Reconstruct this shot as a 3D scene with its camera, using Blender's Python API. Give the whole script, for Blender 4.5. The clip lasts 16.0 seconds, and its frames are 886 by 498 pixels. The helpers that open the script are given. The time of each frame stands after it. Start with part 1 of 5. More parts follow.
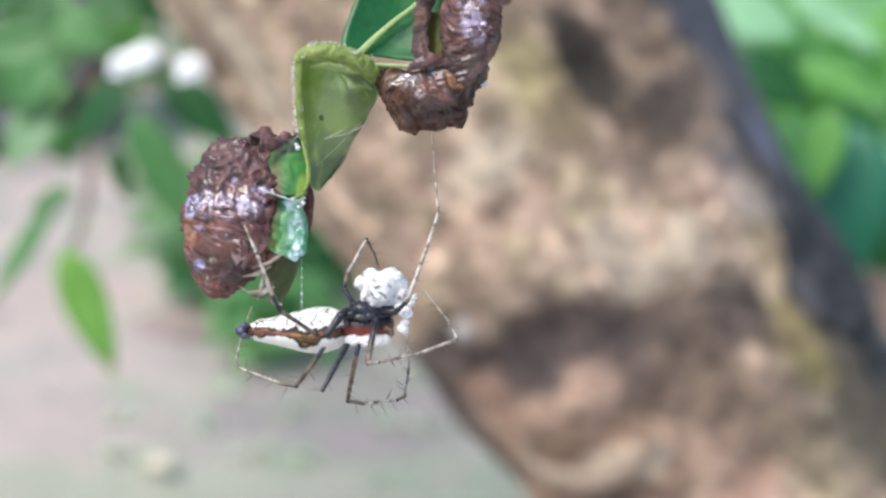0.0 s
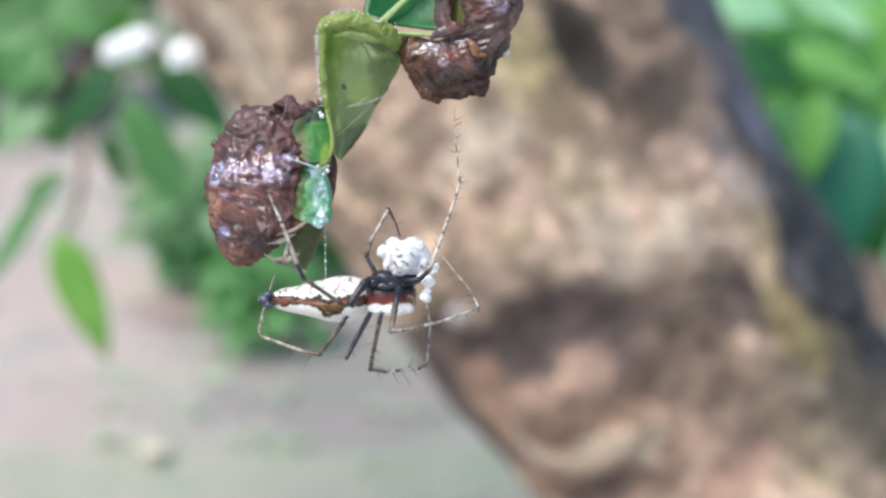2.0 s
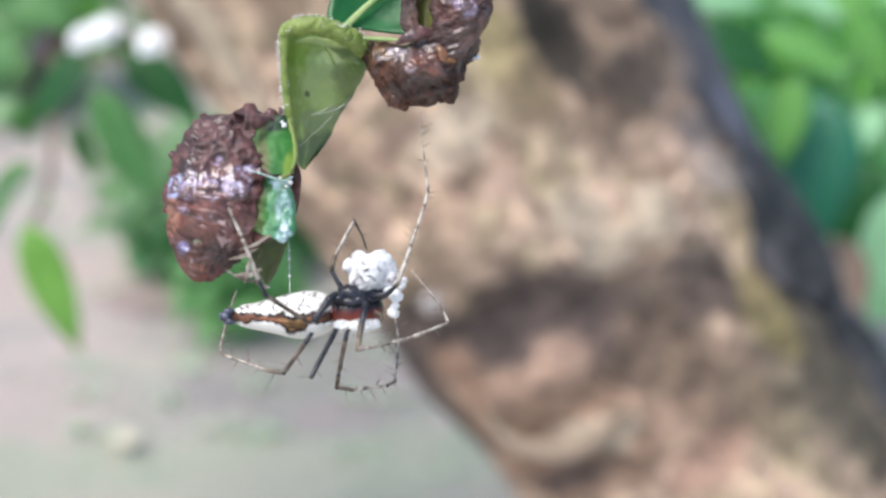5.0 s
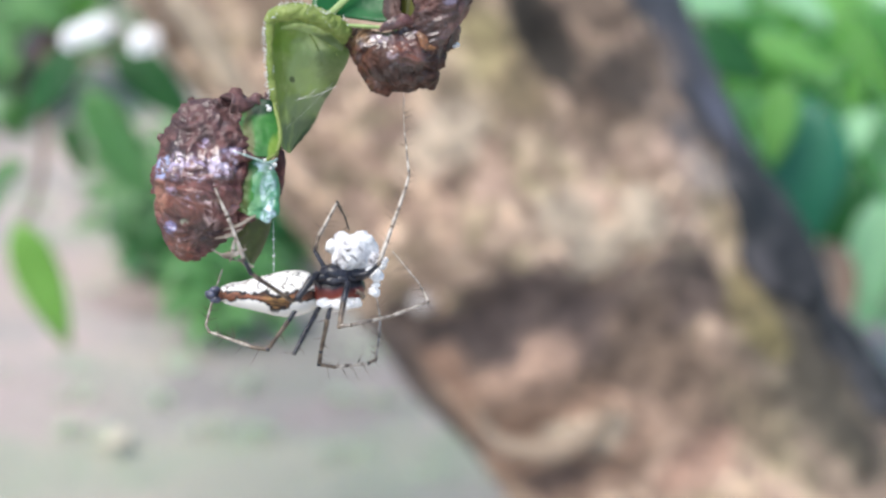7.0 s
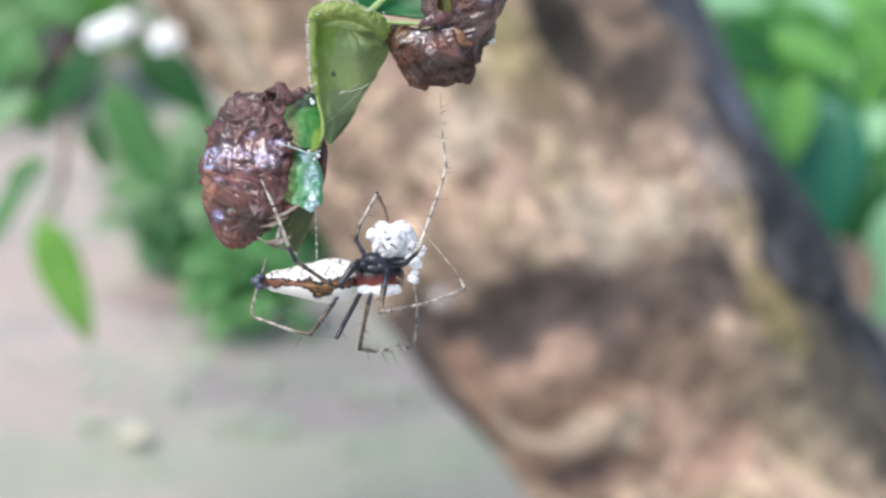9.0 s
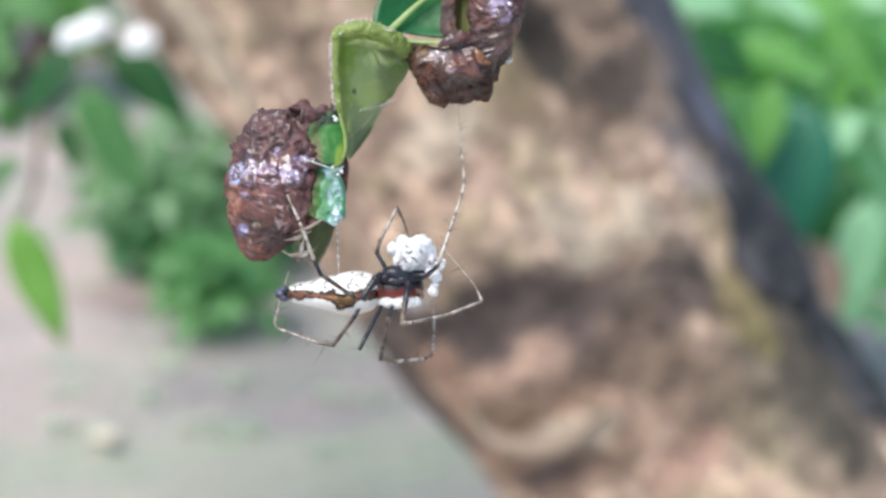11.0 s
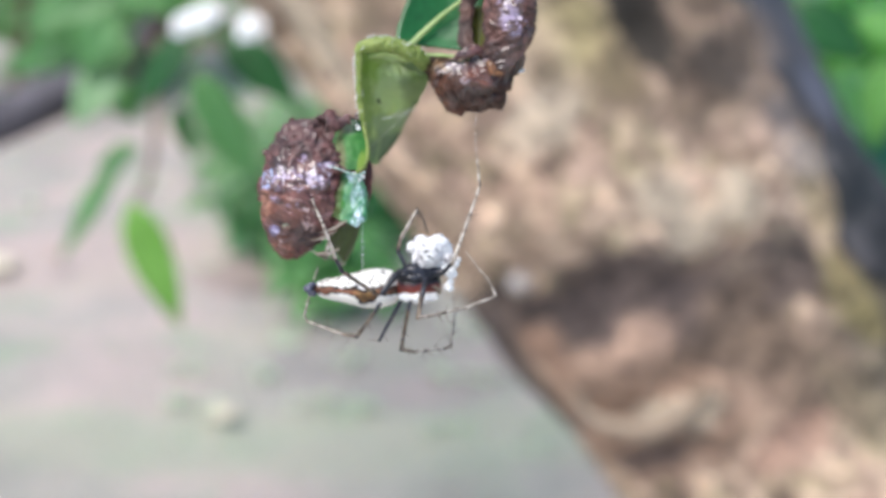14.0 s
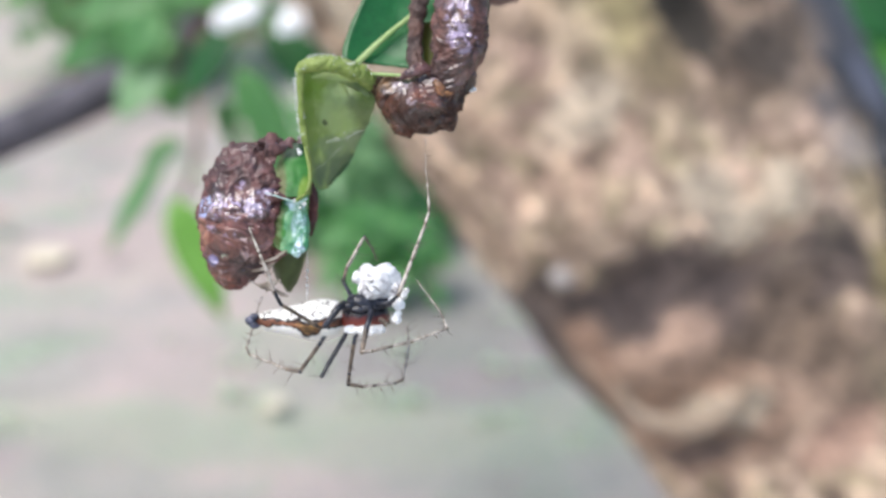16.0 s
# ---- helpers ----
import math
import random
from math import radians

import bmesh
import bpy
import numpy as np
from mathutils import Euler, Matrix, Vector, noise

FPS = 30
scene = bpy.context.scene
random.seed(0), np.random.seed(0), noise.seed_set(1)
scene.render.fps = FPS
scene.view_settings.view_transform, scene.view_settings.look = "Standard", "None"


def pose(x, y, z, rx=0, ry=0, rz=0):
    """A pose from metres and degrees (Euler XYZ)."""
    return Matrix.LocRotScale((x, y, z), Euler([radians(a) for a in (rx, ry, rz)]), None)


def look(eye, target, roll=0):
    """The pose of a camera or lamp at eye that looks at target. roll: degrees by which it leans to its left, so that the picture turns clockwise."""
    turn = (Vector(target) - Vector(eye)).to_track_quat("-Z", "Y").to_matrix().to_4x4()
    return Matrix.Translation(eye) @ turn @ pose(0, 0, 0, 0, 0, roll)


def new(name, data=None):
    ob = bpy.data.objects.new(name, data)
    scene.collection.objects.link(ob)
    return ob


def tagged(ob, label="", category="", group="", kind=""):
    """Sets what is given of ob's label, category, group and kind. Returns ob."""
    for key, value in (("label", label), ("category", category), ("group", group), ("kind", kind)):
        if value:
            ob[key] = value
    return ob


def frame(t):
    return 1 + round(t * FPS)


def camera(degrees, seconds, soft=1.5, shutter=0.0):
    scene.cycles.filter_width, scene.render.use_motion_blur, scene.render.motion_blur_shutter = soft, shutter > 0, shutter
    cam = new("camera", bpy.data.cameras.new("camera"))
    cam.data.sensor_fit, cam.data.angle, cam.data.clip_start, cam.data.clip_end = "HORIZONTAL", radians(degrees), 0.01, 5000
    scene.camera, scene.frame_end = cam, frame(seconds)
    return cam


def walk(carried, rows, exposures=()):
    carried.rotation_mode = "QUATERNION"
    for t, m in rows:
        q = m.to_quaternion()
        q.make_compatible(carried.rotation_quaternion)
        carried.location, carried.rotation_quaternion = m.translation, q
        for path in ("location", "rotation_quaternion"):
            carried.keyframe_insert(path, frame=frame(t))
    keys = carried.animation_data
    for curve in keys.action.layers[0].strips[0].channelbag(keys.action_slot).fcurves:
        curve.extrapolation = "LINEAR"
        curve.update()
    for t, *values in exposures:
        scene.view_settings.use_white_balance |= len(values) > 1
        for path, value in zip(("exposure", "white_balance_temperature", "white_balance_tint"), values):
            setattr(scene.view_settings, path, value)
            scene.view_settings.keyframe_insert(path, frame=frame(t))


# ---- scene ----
# ---------------------------------------------------------------- camera
cam = camera(36.18, 16.0, soft=2.6)
cam.data.dof.use_dof = True
cam.data.dof.focus_distance = 0.0857
cam.data.dof.aperture_fstop = 31.0
walk(cam, [
    (0, pose(0.00000, 0.00000, 0.60000, 70.000, -0.000, 0.000)),
    (0.5, pose(0.00182, -0.00012, 0.59932, 69.959, -0.071, -0.433)),
    (1, pose(0.00084, -0.00040, 0.59864, 69.685, 0.093, -0.205)),
    (1.5, pose(-0.00106, -0.00118, 0.59921, 69.538, 0.129, 0.317)),
    (2, pose(-0.00210, -0.00110, 0.59905, 69.480, -0.081, -0.448)),
    (2.5, pose(-0.00292, -0.00055, 0.59794, 69.388, -0.756, -1.882)),
    (3, pose(-0.00312, -0.00039, 0.59775, 69.472, -0.823, -1.988)),
    (3.5, pose(-0.00318, 0.00078, 0.59805, 69.452, -0.657, -1.633)),
    (4, pose(-0.00337, 0.00206, 0.59644, 69.080, -0.422, -1.400)),
    (4.5, pose(-0.00309, 0.00260, 0.59932, 68.978, -0.157, -1.075)),
    (4.7, pose(-0.00207, 0.00264, 0.59954, 68.806, 0.091, -1.564)),
    (6.8, pose(-0.00116, -0.00019, 0.59996, 69.113, -0.569, -1.793)),
    (7, pose(-0.00110, -0.00032, 0.59923, 68.948, -0.503, -1.849)),
    (7.5, pose(-0.00184, -0.00099, 0.60043, 68.936, -0.186, -1.422)),
    (8, pose(-0.00115, -0.00127, 0.59899, 68.694, -0.097, -1.353)),
    (8.2, pose(-0.00191, -0.00189, 0.59880, 68.763, -0.152, -1.296)),
    (10.3, pose(-0.00310, -0.00457, 0.60207, 68.922, -0.727, -1.429)),
    (10.5, pose(-0.00638, -0.00484, 0.60129, 69.040, -1.206, -2.097)),
    (11, pose(-0.00594, -0.00567, 0.60151, 68.896, -0.906, -2.420)),
    (11.5, pose(-0.00126, -0.00618, 0.60181, 68.881, 0.020, -1.286)),
    (12, pose(-0.00079, -0.00797, 0.60270, 68.808, 0.610, -0.665)),
    (12.5, pose(0.00066, -0.01043, 0.60420, 69.057, 0.717, 0.273)),
    (13, pose(0.00183, -0.01285, 0.60588, 68.958, 0.674, 0.329)),
    (13.5, pose(0.00285, -0.01238, 0.60624, 68.082, 1.456, 2.985)),
    (14, pose(0.00114, -0.01136, 0.60523, 68.012, 0.998, 2.244)),
    (14.5, pose(0.00745, -0.01024, 0.60642, 67.729, 2.439, 5.100)),
    (15, pose(0.00842, -0.00807, 0.60569, 67.558, 2.476, 5.130)),
    (15.5, pose(0.00916, -0.00535, 0.60575, 67.620, 2.138, 4.554)),
    (16, pose(0.00842, -0.00488, 0.60570, 67.548, 2.177, 4.432)),
], exposures=[(0, 0.40), (16, 0.40)])

# ---------------------------------------------------------------- light
SUN_UP, SUN_TURN = 62.0, 232.0
world = bpy.data.worlds.new("sky")
scene.world = world
world.use_nodes = True
wn = world.node_tree
sky = wn.nodes.new("ShaderNodeTexSky")
sky.sky_type = "NISHITA"
sky.sun_disc = False
sky.sun_elevation, sky.sun_rotation = radians(SUN_UP), radians(SUN_TURN)
wn.links.new(sky.outputs[0], wn.nodes["Background"].inputs[0])
wn.nodes["Background"].inputs[1].default_value = 0.15
sun_data = bpy.data.lights.new("sun", "SUN")
sun_data.energy, sun_data.angle, sun_data.color = 3.1, radians(42), (1.0, 0.95, 0.88)
sun = new("sun", sun_data)
sun_way = Vector((math.sin(radians(SUN_TURN)) * math.cos(radians(SUN_UP)), math.cos(radians(SUN_TURN)) * math.cos(radians(SUN_UP)), math.sin(radians(SUN_UP))))
sun.matrix_world = look(sun_way * 5, (0, 0, 0))


# ---------------------------------------------------------------- materials
def nodes_of(name):
    m = bpy.data.materials.new(name)
    m.use_nodes = True
    return m, m.node_tree.nodes, m.node_tree.links, m.node_tree.nodes["Principled BSDF"]


def noise_node(n, l, scale, detail=4.0, rough=0.55, vec=None, stretch=None, distort=0.0):
    if vec is None:
        vec = n.new("ShaderNodeTexCoord").outputs["Object"]
    if stretch:
        mp = n.new("ShaderNodeMapping")
        mp.inputs["Scale"].default_value = stretch
        l.new(vec, mp.inputs["Vector"])
        vec = mp.outputs[0]
    t = n.new("ShaderNodeTexNoise")
    t.inputs["Scale"].default_value, t.inputs["Detail"].default_value = scale, detail
    t.inputs["Roughness"].default_value, t.inputs["Distortion"].default_value = rough, distort
    l.new(vec, t.inputs["Vector"])
    return t.outputs["Fac"]


def ramp(n, l, fac, stops):
    r = n.new("ShaderNodeValToRGB")
    e = r.color_ramp.elements
    while len(e) < len(stops):
        e.new(0.5)
    for k, (pos, c) in zip(e, stops):
        k.position, k.color = pos, (*c, 1.0)
    l.new(fac, r.inputs[0])
    return r.outputs[0]


def mixed(n, l, fac, a, b, mode="MIX"):
    m = n.new("ShaderNodeMix")
    m.data_type, m.blend_type = "RGBA", mode
    for sock, v in ((m.inputs[0], fac), (m.inputs[6], a), (m.inputs[7], b)):
        if isinstance(v, (int, float)):
            sock.default_value = v
        elif isinstance(v, tuple):
            sock.default_value = (*v, 1.0)
        else:
            l.new(v, sock)
    return m.outputs[2]


def calc(n, l, op, a, b=0.0, c=0.0):
    m = n.new("ShaderNodeMath")
    m.operation = op
    for sock, v in zip(m.inputs, (a, b, c)):
        if isinstance(v, (int, float)):
            sock.default_value = v
        else:
            l.new(v, sock)
    return m.outputs[0]


def bumped(n, l, bsdf, height, strength, distance):
    b = n.new("ShaderNodeBump")
    b.inputs["Strength"].default_value, b.inputs["Distance"].default_value = strength, distance
    l.new(height, b.inputs["Height"])
    l.new(b.outputs[0], bsdf.inputs["Normal"])


def zone(n, l, x, z, rx, rz, much, wob):
    """A soft, ragged patch round a place across and up the thing."""
    sep = n.new("ShaderNodeSeparateXYZ")
    l.new(n.new("ShaderNodeTexCoord").outputs["Object"], sep.inputs[0])
    dx = calc(n, l, "MULTIPLY", calc(n, l, "SUBTRACT", sep.outputs[0], x), 1.0 / rx)
    dz = calc(n, l, "MULTIPLY", calc(n, l, "SUBTRACT", sep.outputs[2], z), 1.0 / rz)
    r = calc(n, l, "ADD", calc(n, l, "MULTIPLY", dx, dx), calc(n, l, "MULTIPLY", dz, dz))
    r = calc(n, l, "ADD", r, calc(n, l, "MULTIPLY_ADD", wob, 2.4, -1.2))
    f = n.new("ShaderNodeMapRange")
    f.interpolation_type = "SMOOTHSTEP"
    for k, v in ((1, 1.35), (2, 0.35), (3, 0.0), (4, much)):
        f.inputs[k].default_value = v
    l.new(r, f.inputs[0])
    return f.outputs[0]


def mottled(name, stops, scale, fine, rough=0.6, bump=0.4, depth=0.0002, spec=0.5, stretch=None):
    """A surface with two scales of colour and a fine relief."""
    m, n, l, b = nodes_of(name)
    big = noise_node(n, l, scale, 5.0, 0.6, stretch=stretch)
    small = noise_node(n, l, fine, 4.0, 0.6, stretch=stretch)
    colour = ramp(n, l, big, stops)
    colour = mixed(n, l, 0.55, colour, ramp(n, l, small, [(0.3, (0.55, 0.55, 0.55)), (0.7, (1.25, 1.25, 1.25))]), "MULTIPLY")
    l.new(colour, b.inputs["Base Color"])
    l.new(calc(n, l, "MULTIPLY_ADD", small, 0.3, rough - 0.15), b.inputs["Roughness"])
    b.inputs["Specular IOR Level"].default_value = spec
    bumped(n, l, b, small, bump, depth)
    return m


def leafy(name, dark, light, vein=0.0, scale=60.0, fine=900.0, glow=0.35, rough=0.42, depth=0.0001, specks=0.0, zones=()):
    """Leaf tissue: some of the light passes through."""
    m, n, l, b = nodes_of(name)
    big = noise_node(n, l, scale, 3.0)
    small = noise_node(n, l, fine, 3.0)
    info = n.new("ShaderNodeObjectInfo")
    island = n.new("ShaderNodeNewGeometry")
    vary = calc(n, l, "ADD", calc(n, l, "MULTIPLY", info.outputs["Random"], 0.4), calc(n, l, "MULTIPLY", island.outputs["Random Per Island"], 0.5))
    fac = calc(n, l, "ADD", calc(n, l, "MULTIPLY", big, 0.9), calc(n, l, "MULTIPLY_ADD", vary, 0.6, -0.2))
    colour = ramp(n, l, fac, [(0.25, dark), (0.8, light)])
    colour = mixed(n, l, 0.35, colour, ramp(n, l, small, [(0.3, (0.6, 0.6, 0.6)), (0.7, (1.2, 1.2, 1.2))]), "MULTIPLY")
    if specks:
        dots = noise_node(n, l, fine * 0.8, 5.0, 0.7)
        colour = mixed(n, l, ramp(n, l, dots, [(0.66 - 0.1 * specks, (0, 0, 0)), (0.70 - 0.1 * specks, (0.85, 0.85, 0.85))]), colour, (0.85, 0.88, 0.80))
    for x, z, rx, rz, tone, much in zones:
        colour = mixed(n, l, zone(n, l, x, z, rx, rz, much, big), colour, tone)
    l.new(colour, b.inputs["Base Color"])
    b.inputs["Roughness"].default_value = rough
    bumped(n, l, b, small, 0.3, depth)
    tr = n.new("ShaderNodeBsdfTranslucent")
    l.new(mixed(n, l, 1.0, colour, (1.05, 1.2, 0.72), "MULTIPLY"), tr.inputs[0])
    ms = n.new("ShaderNodeMixShader")
    ms.inputs[0].default_value = glow
    l.new(b.outputs[0], ms.inputs[1])
    l.new(tr.outputs[0], ms.inputs[2])
    l.new(ms.outputs[0], n["Material Output"].inputs[0])
    return m


def gall_material(name, tone, wet_all, wet_zones=(), tints=(), glint_zones=()):
    """Withered, resin-wet leaf tissue: red-brown, veined and blotched, dull with wet glints and lilac-white glints
    painted into the colour.
    """
    m, n, l, b = nodes_of(name)
    big = noise_node(n, l, 230.0, 4.0, 0.6, distort=0.6)
    mid = noise_node(n, l, 900.0, 5.0, 0.65, distort=0.8)
    fine = noise_node(n, l, 3000.0, 4.0, 0.65)
    colour = ramp(n, l, big, [(0.3, tuple(c * 0.62 for c in tone)), (0.5, tone), (0.68, (tone[0] * 1.7, tone[1] * 1.45, tone[2] * 1.3))])
    for x, z, rx, rz, hue, much in tints:
        colour = mixed(n, l, zone(n, l, x, z, rx, rz, much, big), colour, hue)
    colour = mixed(n, l, 0.85, colour, ramp(n, l, mid, [(0.34, (0.36, 0.33, 0.35)), (0.46, (0.88, 0.87, 0.88)), (0.62, (1.9, 1.8, 1.75))]), "MULTIPLY")
    flecks = ramp(n, l, fine, [(0.62, (0, 0, 0)), (0.72, (0.45, 0.45, 0.45))])
    colour = mixed(n, l, flecks, colour, (0.30, 0.19, 0.17))
    # broken pale patches: wet glints put into the colour, plus pale spots
    breakup = noise_node(n, l, 1150.0, 4.0, 0.6, distort=1.2)
    broken = ramp(n, l, breakup, [(0.46, (0, 0, 0)), (0.56, (1, 1, 1))])
    for x, z, rx, rz, hue, much in glint_zones:
        f = calc(n, l, "MULTIPLY", zone(n, l, x, z, rx, rz, much, mid), broken)
        colour = mixed(n, l, f, colour, hue)
    l.new(colour, b.inputs["Base Color"])
    b.inputs["Roughness"].default_value = 0.5
    b.inputs["Specular IOR Level"].default_value = 0.3
    # resin: a thick wet film in places
    blot = noise_node(n, l, 520.0, 4.0, 0.6)
    wet = calc(n, l, "MULTIPLY", ramp(n, l, blot, [(0.48, (0, 0, 0)), (0.58, (1, 1, 1))]), wet_all)
    for x, z, rx, rz, much in wet_zones:
        wet = calc(n, l, "MAXIMUM", wet, zone(n, l, x, z, rx, rz, much, mid))
    l.new(wet, b.inputs["Coat Weight"])
    b.inputs["Coat Roughness"].default_value, b.inputs["Coat IOR"].default_value = 0.12, 2.1
    height = calc(n, l, "ADD", mid, calc(n, l, "MULTIPLY", fine, 0.4))
    bumped(n, l, b, height, 0.8, 0.00025)
    film = n.new("ShaderNodeBump")
    film.inputs["Strength"].default_value, film.inputs["Distance"].default_value = 1.0, 0.00016
    l.new(noise_node(n, l, 1250.0, 3.0, 0.6), film.inputs["Height"])
    l.new(film.outputs[0], b.inputs["Coat Normal"])
    return m


def trunk_material():
    """Weathered tan wood with a rotten brown fold deepened by painted shade, dark old bark along one flank and lichen.
    """
    m, n, l, b = nodes_of("weathered_trunk")
    blot = noise_node(n, l, 32.0, 3.0, 0.5, distort=0.8)
    patch = noise_node(n, l, 50.0, 4.0, 0.55, distort=0.9)
    grain = noise_node(n, l, 260.0, 6.0, 0.65, stretch=(1, 1, 0.35))
    colour = ramp(n, l, blot, [(0.3, (0.18, 0.126, 0.090)), (0.46, (0.40, 0.294, 0.214)), (0.6, (0.515, 0.386, 0.292)), (0.75, (0.31, 0.238, 0.150))])
    colour = mixed(n, l, 0.9, colour, ramp(n, l, patch, [(0.37, (0.34, 0.31, 0.29)), (0.48, (1.0, 1.0, 1.0)), (0.60, (1.95, 1.9, 1.86))]), "MULTIPLY")
    blush = noise_node(n, l, 44.0, 4.0, 0.6, distort=1.2)
    colour = mixed(n, l, ramp(n, l, blush, [(0.50, (0, 0, 0)), (0.60, (0.6, 0.6, 0.6))]), colour, (0.50, 0.335, 0.265))
    lichen = noise_node(n, l, 37.0, 4.0, 0.6, distort=1.4)
    colour = mixed(n, l, ramp(n, l, lichen, [(0.54, (0, 0, 0)), (0.62, (0.55, 0.55, 0.55))]), colour, (0.34, 0.30, 0.17))
    wob = noise_node(n, l, 85.0, 4.0, 0.65, distort=0.8)
    for x, z, rx, rz, tone, much in STAINS_AND_SHADE:
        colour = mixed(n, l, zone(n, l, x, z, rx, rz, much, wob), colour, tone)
    flake = noise_node(n, l, 88.0, 4.0, 0.6, distort=1.2)
    colour = mixed(n, l, 0.9, colour, ramp(n, l, flake, [(0.36, (0.42, 0.39, 0.39)), (0.48, (1.0, 1.0, 1.0)), (0.62, (1.6, 1.58, 1.55))]), "MULTIPLY")
    colour = mixed(n, l, 0.6, colour, ramp(n, l, grain, [(0.3, (0.5, 0.5, 0.5)), (0.7, (1.15, 1.15, 1.15))]), "MULTIPLY")
    l.new(colour, b.inputs["Base Color"])
    b.inputs["Roughness"].default_value = 0.85
    bumped(n, l, b, calc(n, l, "ADD", grain, patch), 0.8, 0.002)
    return m


# bark stains and painted shade: across, along, half sizes, colour, strength
PALE, BROWN, ROT_SHADE, MOSS, PINK = (0.55, 0.455, 0.345), (0.15, 0.105, 0.075), (0.085, 0.062, 0.056), (0.27, 0.22, 0.09), (0.34, 0.225, 0.165)
WASHES = [
    (0.015, 0.085, 0.030, 0.055, (0.27, 0.215, 0.135), 0.6),
    (-0.050, -0.071, 0.065, 0.042, (0.36, 0.215, 0.150), 0.7),
    (0.010, -0.082, 0.040, 0.030, (0.34, 0.24, 0.175), 0.6),
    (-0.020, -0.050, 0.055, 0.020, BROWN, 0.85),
    (-0.056, -0.024, 0.030, 0.015, ROT_SHADE, 0.85),
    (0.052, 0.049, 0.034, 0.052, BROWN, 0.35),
    # near-black rows paint the shade of the sculpted upper hollow
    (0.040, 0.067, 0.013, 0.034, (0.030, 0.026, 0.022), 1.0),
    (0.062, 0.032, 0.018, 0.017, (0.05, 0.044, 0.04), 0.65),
    (0.102, 0.035, 0.010, 0.030, (0.30, 0.25, 0.22), 0.6),
    (0.068, 0.073, 0.008, 0.016, (0.38, 0.28, 0.22), 0.7),
]
HOLLOWS = [
    (0.030, 0.020, 0.012, 0.018, BROWN, 0.6),
    (0.059, -0.044, 0.010, 0.024, MOSS, 0.5),
    (0.013, 0.075, 0.014, 0.022, (0.42, 0.36, 0.20), 0.5),
    (0.047, -0.091, 0.008, 0.014, PALE, 0.7),
    (0.021, -0.124, 0.012, 0.03, (0.30, 0.26, 0.15), 0.6),
    (0.042, -0.135, 0.022, 0.060, (0.17, 0.145, 0.10), 0.6),
    (-0.078, 0.156, 0.007, 0.045, PALE, 0.9),
    (-0.049, 0.141, 0.012, 0.05, BROWN, 0.6),
    (0.019, 0.071, 0.012, 0.03, MOSS, 0.5),
    (0.038, 0.064, 0.010, 0.018, ROT_SHADE, 0.8),
]
BLOTCHES = [
    (0.069, 0.066, 0.014, 0.024, BROWN, 0.8),
    (0.049, 0.028, 0.010, 0.016, BROWN, 0.8),
    (-0.020, 0.057, 0.020, 0.014, PALE, 0.8),
    (0.070, -0.023, 0.010, 0.012, PALE, 0.9),
    (0.031, -0.018, 0.011, 0.016, PALE, 0.9),
    (0.004, -0.003, 0.012, 0.016, PALE, 0.8),
    (0.057, 0.064, 0.034, 0.034, BROWN, 0.3),
    (0.020, 0.052, 0.016, 0.022, BROWN, 0.55),
    (0.069, 0.040, 0.014, 0.024, BROWN, 0.4),
    (0.076, 0.005, 0.012, 0.02, BROWN, 0.5),
]
FLECKS = [
    (0.017, -0.104, 0.02, 0.03, BROWN, 0.6),
    # fold rows: decayed brown bark, with the groove's shade put into the colour
    (-0.046, -0.016, 0.022, 0.021, ROT_SHADE, 0.9),
    (-0.028, -0.029, 0.032, 0.024, ROT_SHADE, 0.95),
    (0.001, -0.048, 0.040, 0.018, ROT_SHADE, 0.8),
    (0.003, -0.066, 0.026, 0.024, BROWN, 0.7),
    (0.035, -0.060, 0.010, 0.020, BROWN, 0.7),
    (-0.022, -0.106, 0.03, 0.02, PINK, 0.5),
    (-0.061, -0.096, 0.022, 0.008, ROT_SHADE, 0.8),
    (-0.094, -0.002, 0.010, 0.020, ROT_SHADE, 0.85),
    (-0.096, -0.034, 0.010, 0.022, ROT_SHADE, 0.85),
]
SCARS = [
    (0.056, 0.034, 0.010, 0.017, (0.05, 0.042, 0.036), 0.65),
    (0.060, -0.128, 0.028, 0.055, (0.080, 0.069, 0.050), 0.95),
    (0.066, -0.014, 0.010, 0.012, (0.56, 0.42, 0.34), 0.8),
    (-0.077, 0.001, 0.018, 0.013, ROT_SHADE, 0.9),
    (-0.086, -0.014, 0.016, 0.016, ROT_SHADE, 0.85),
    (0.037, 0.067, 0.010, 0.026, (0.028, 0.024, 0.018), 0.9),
    (-0.062, -0.020, 0.022, 0.010, ROT_SHADE, 0.8),
    (0.020, 0.110, 0.010, 0.020, BROWN, 0.7),
    (-0.075, -0.023, 0.010, 0.020, PINK, 0.6),
    (-0.056, -0.050, 0.024, 0.020, PINK, 0.8),
    (-0.055, -0.078, 0.016, 0.006, PALE, 0.85),
    (-0.095, -0.063, 0.010, 0.024, ROT_SHADE, 0.85),
    (0.047, -0.083, 0.010, 0.026, MOSS, 0.75),
    (0.002, -0.096, 0.012, 0.03, BROWN, 0.5),
]
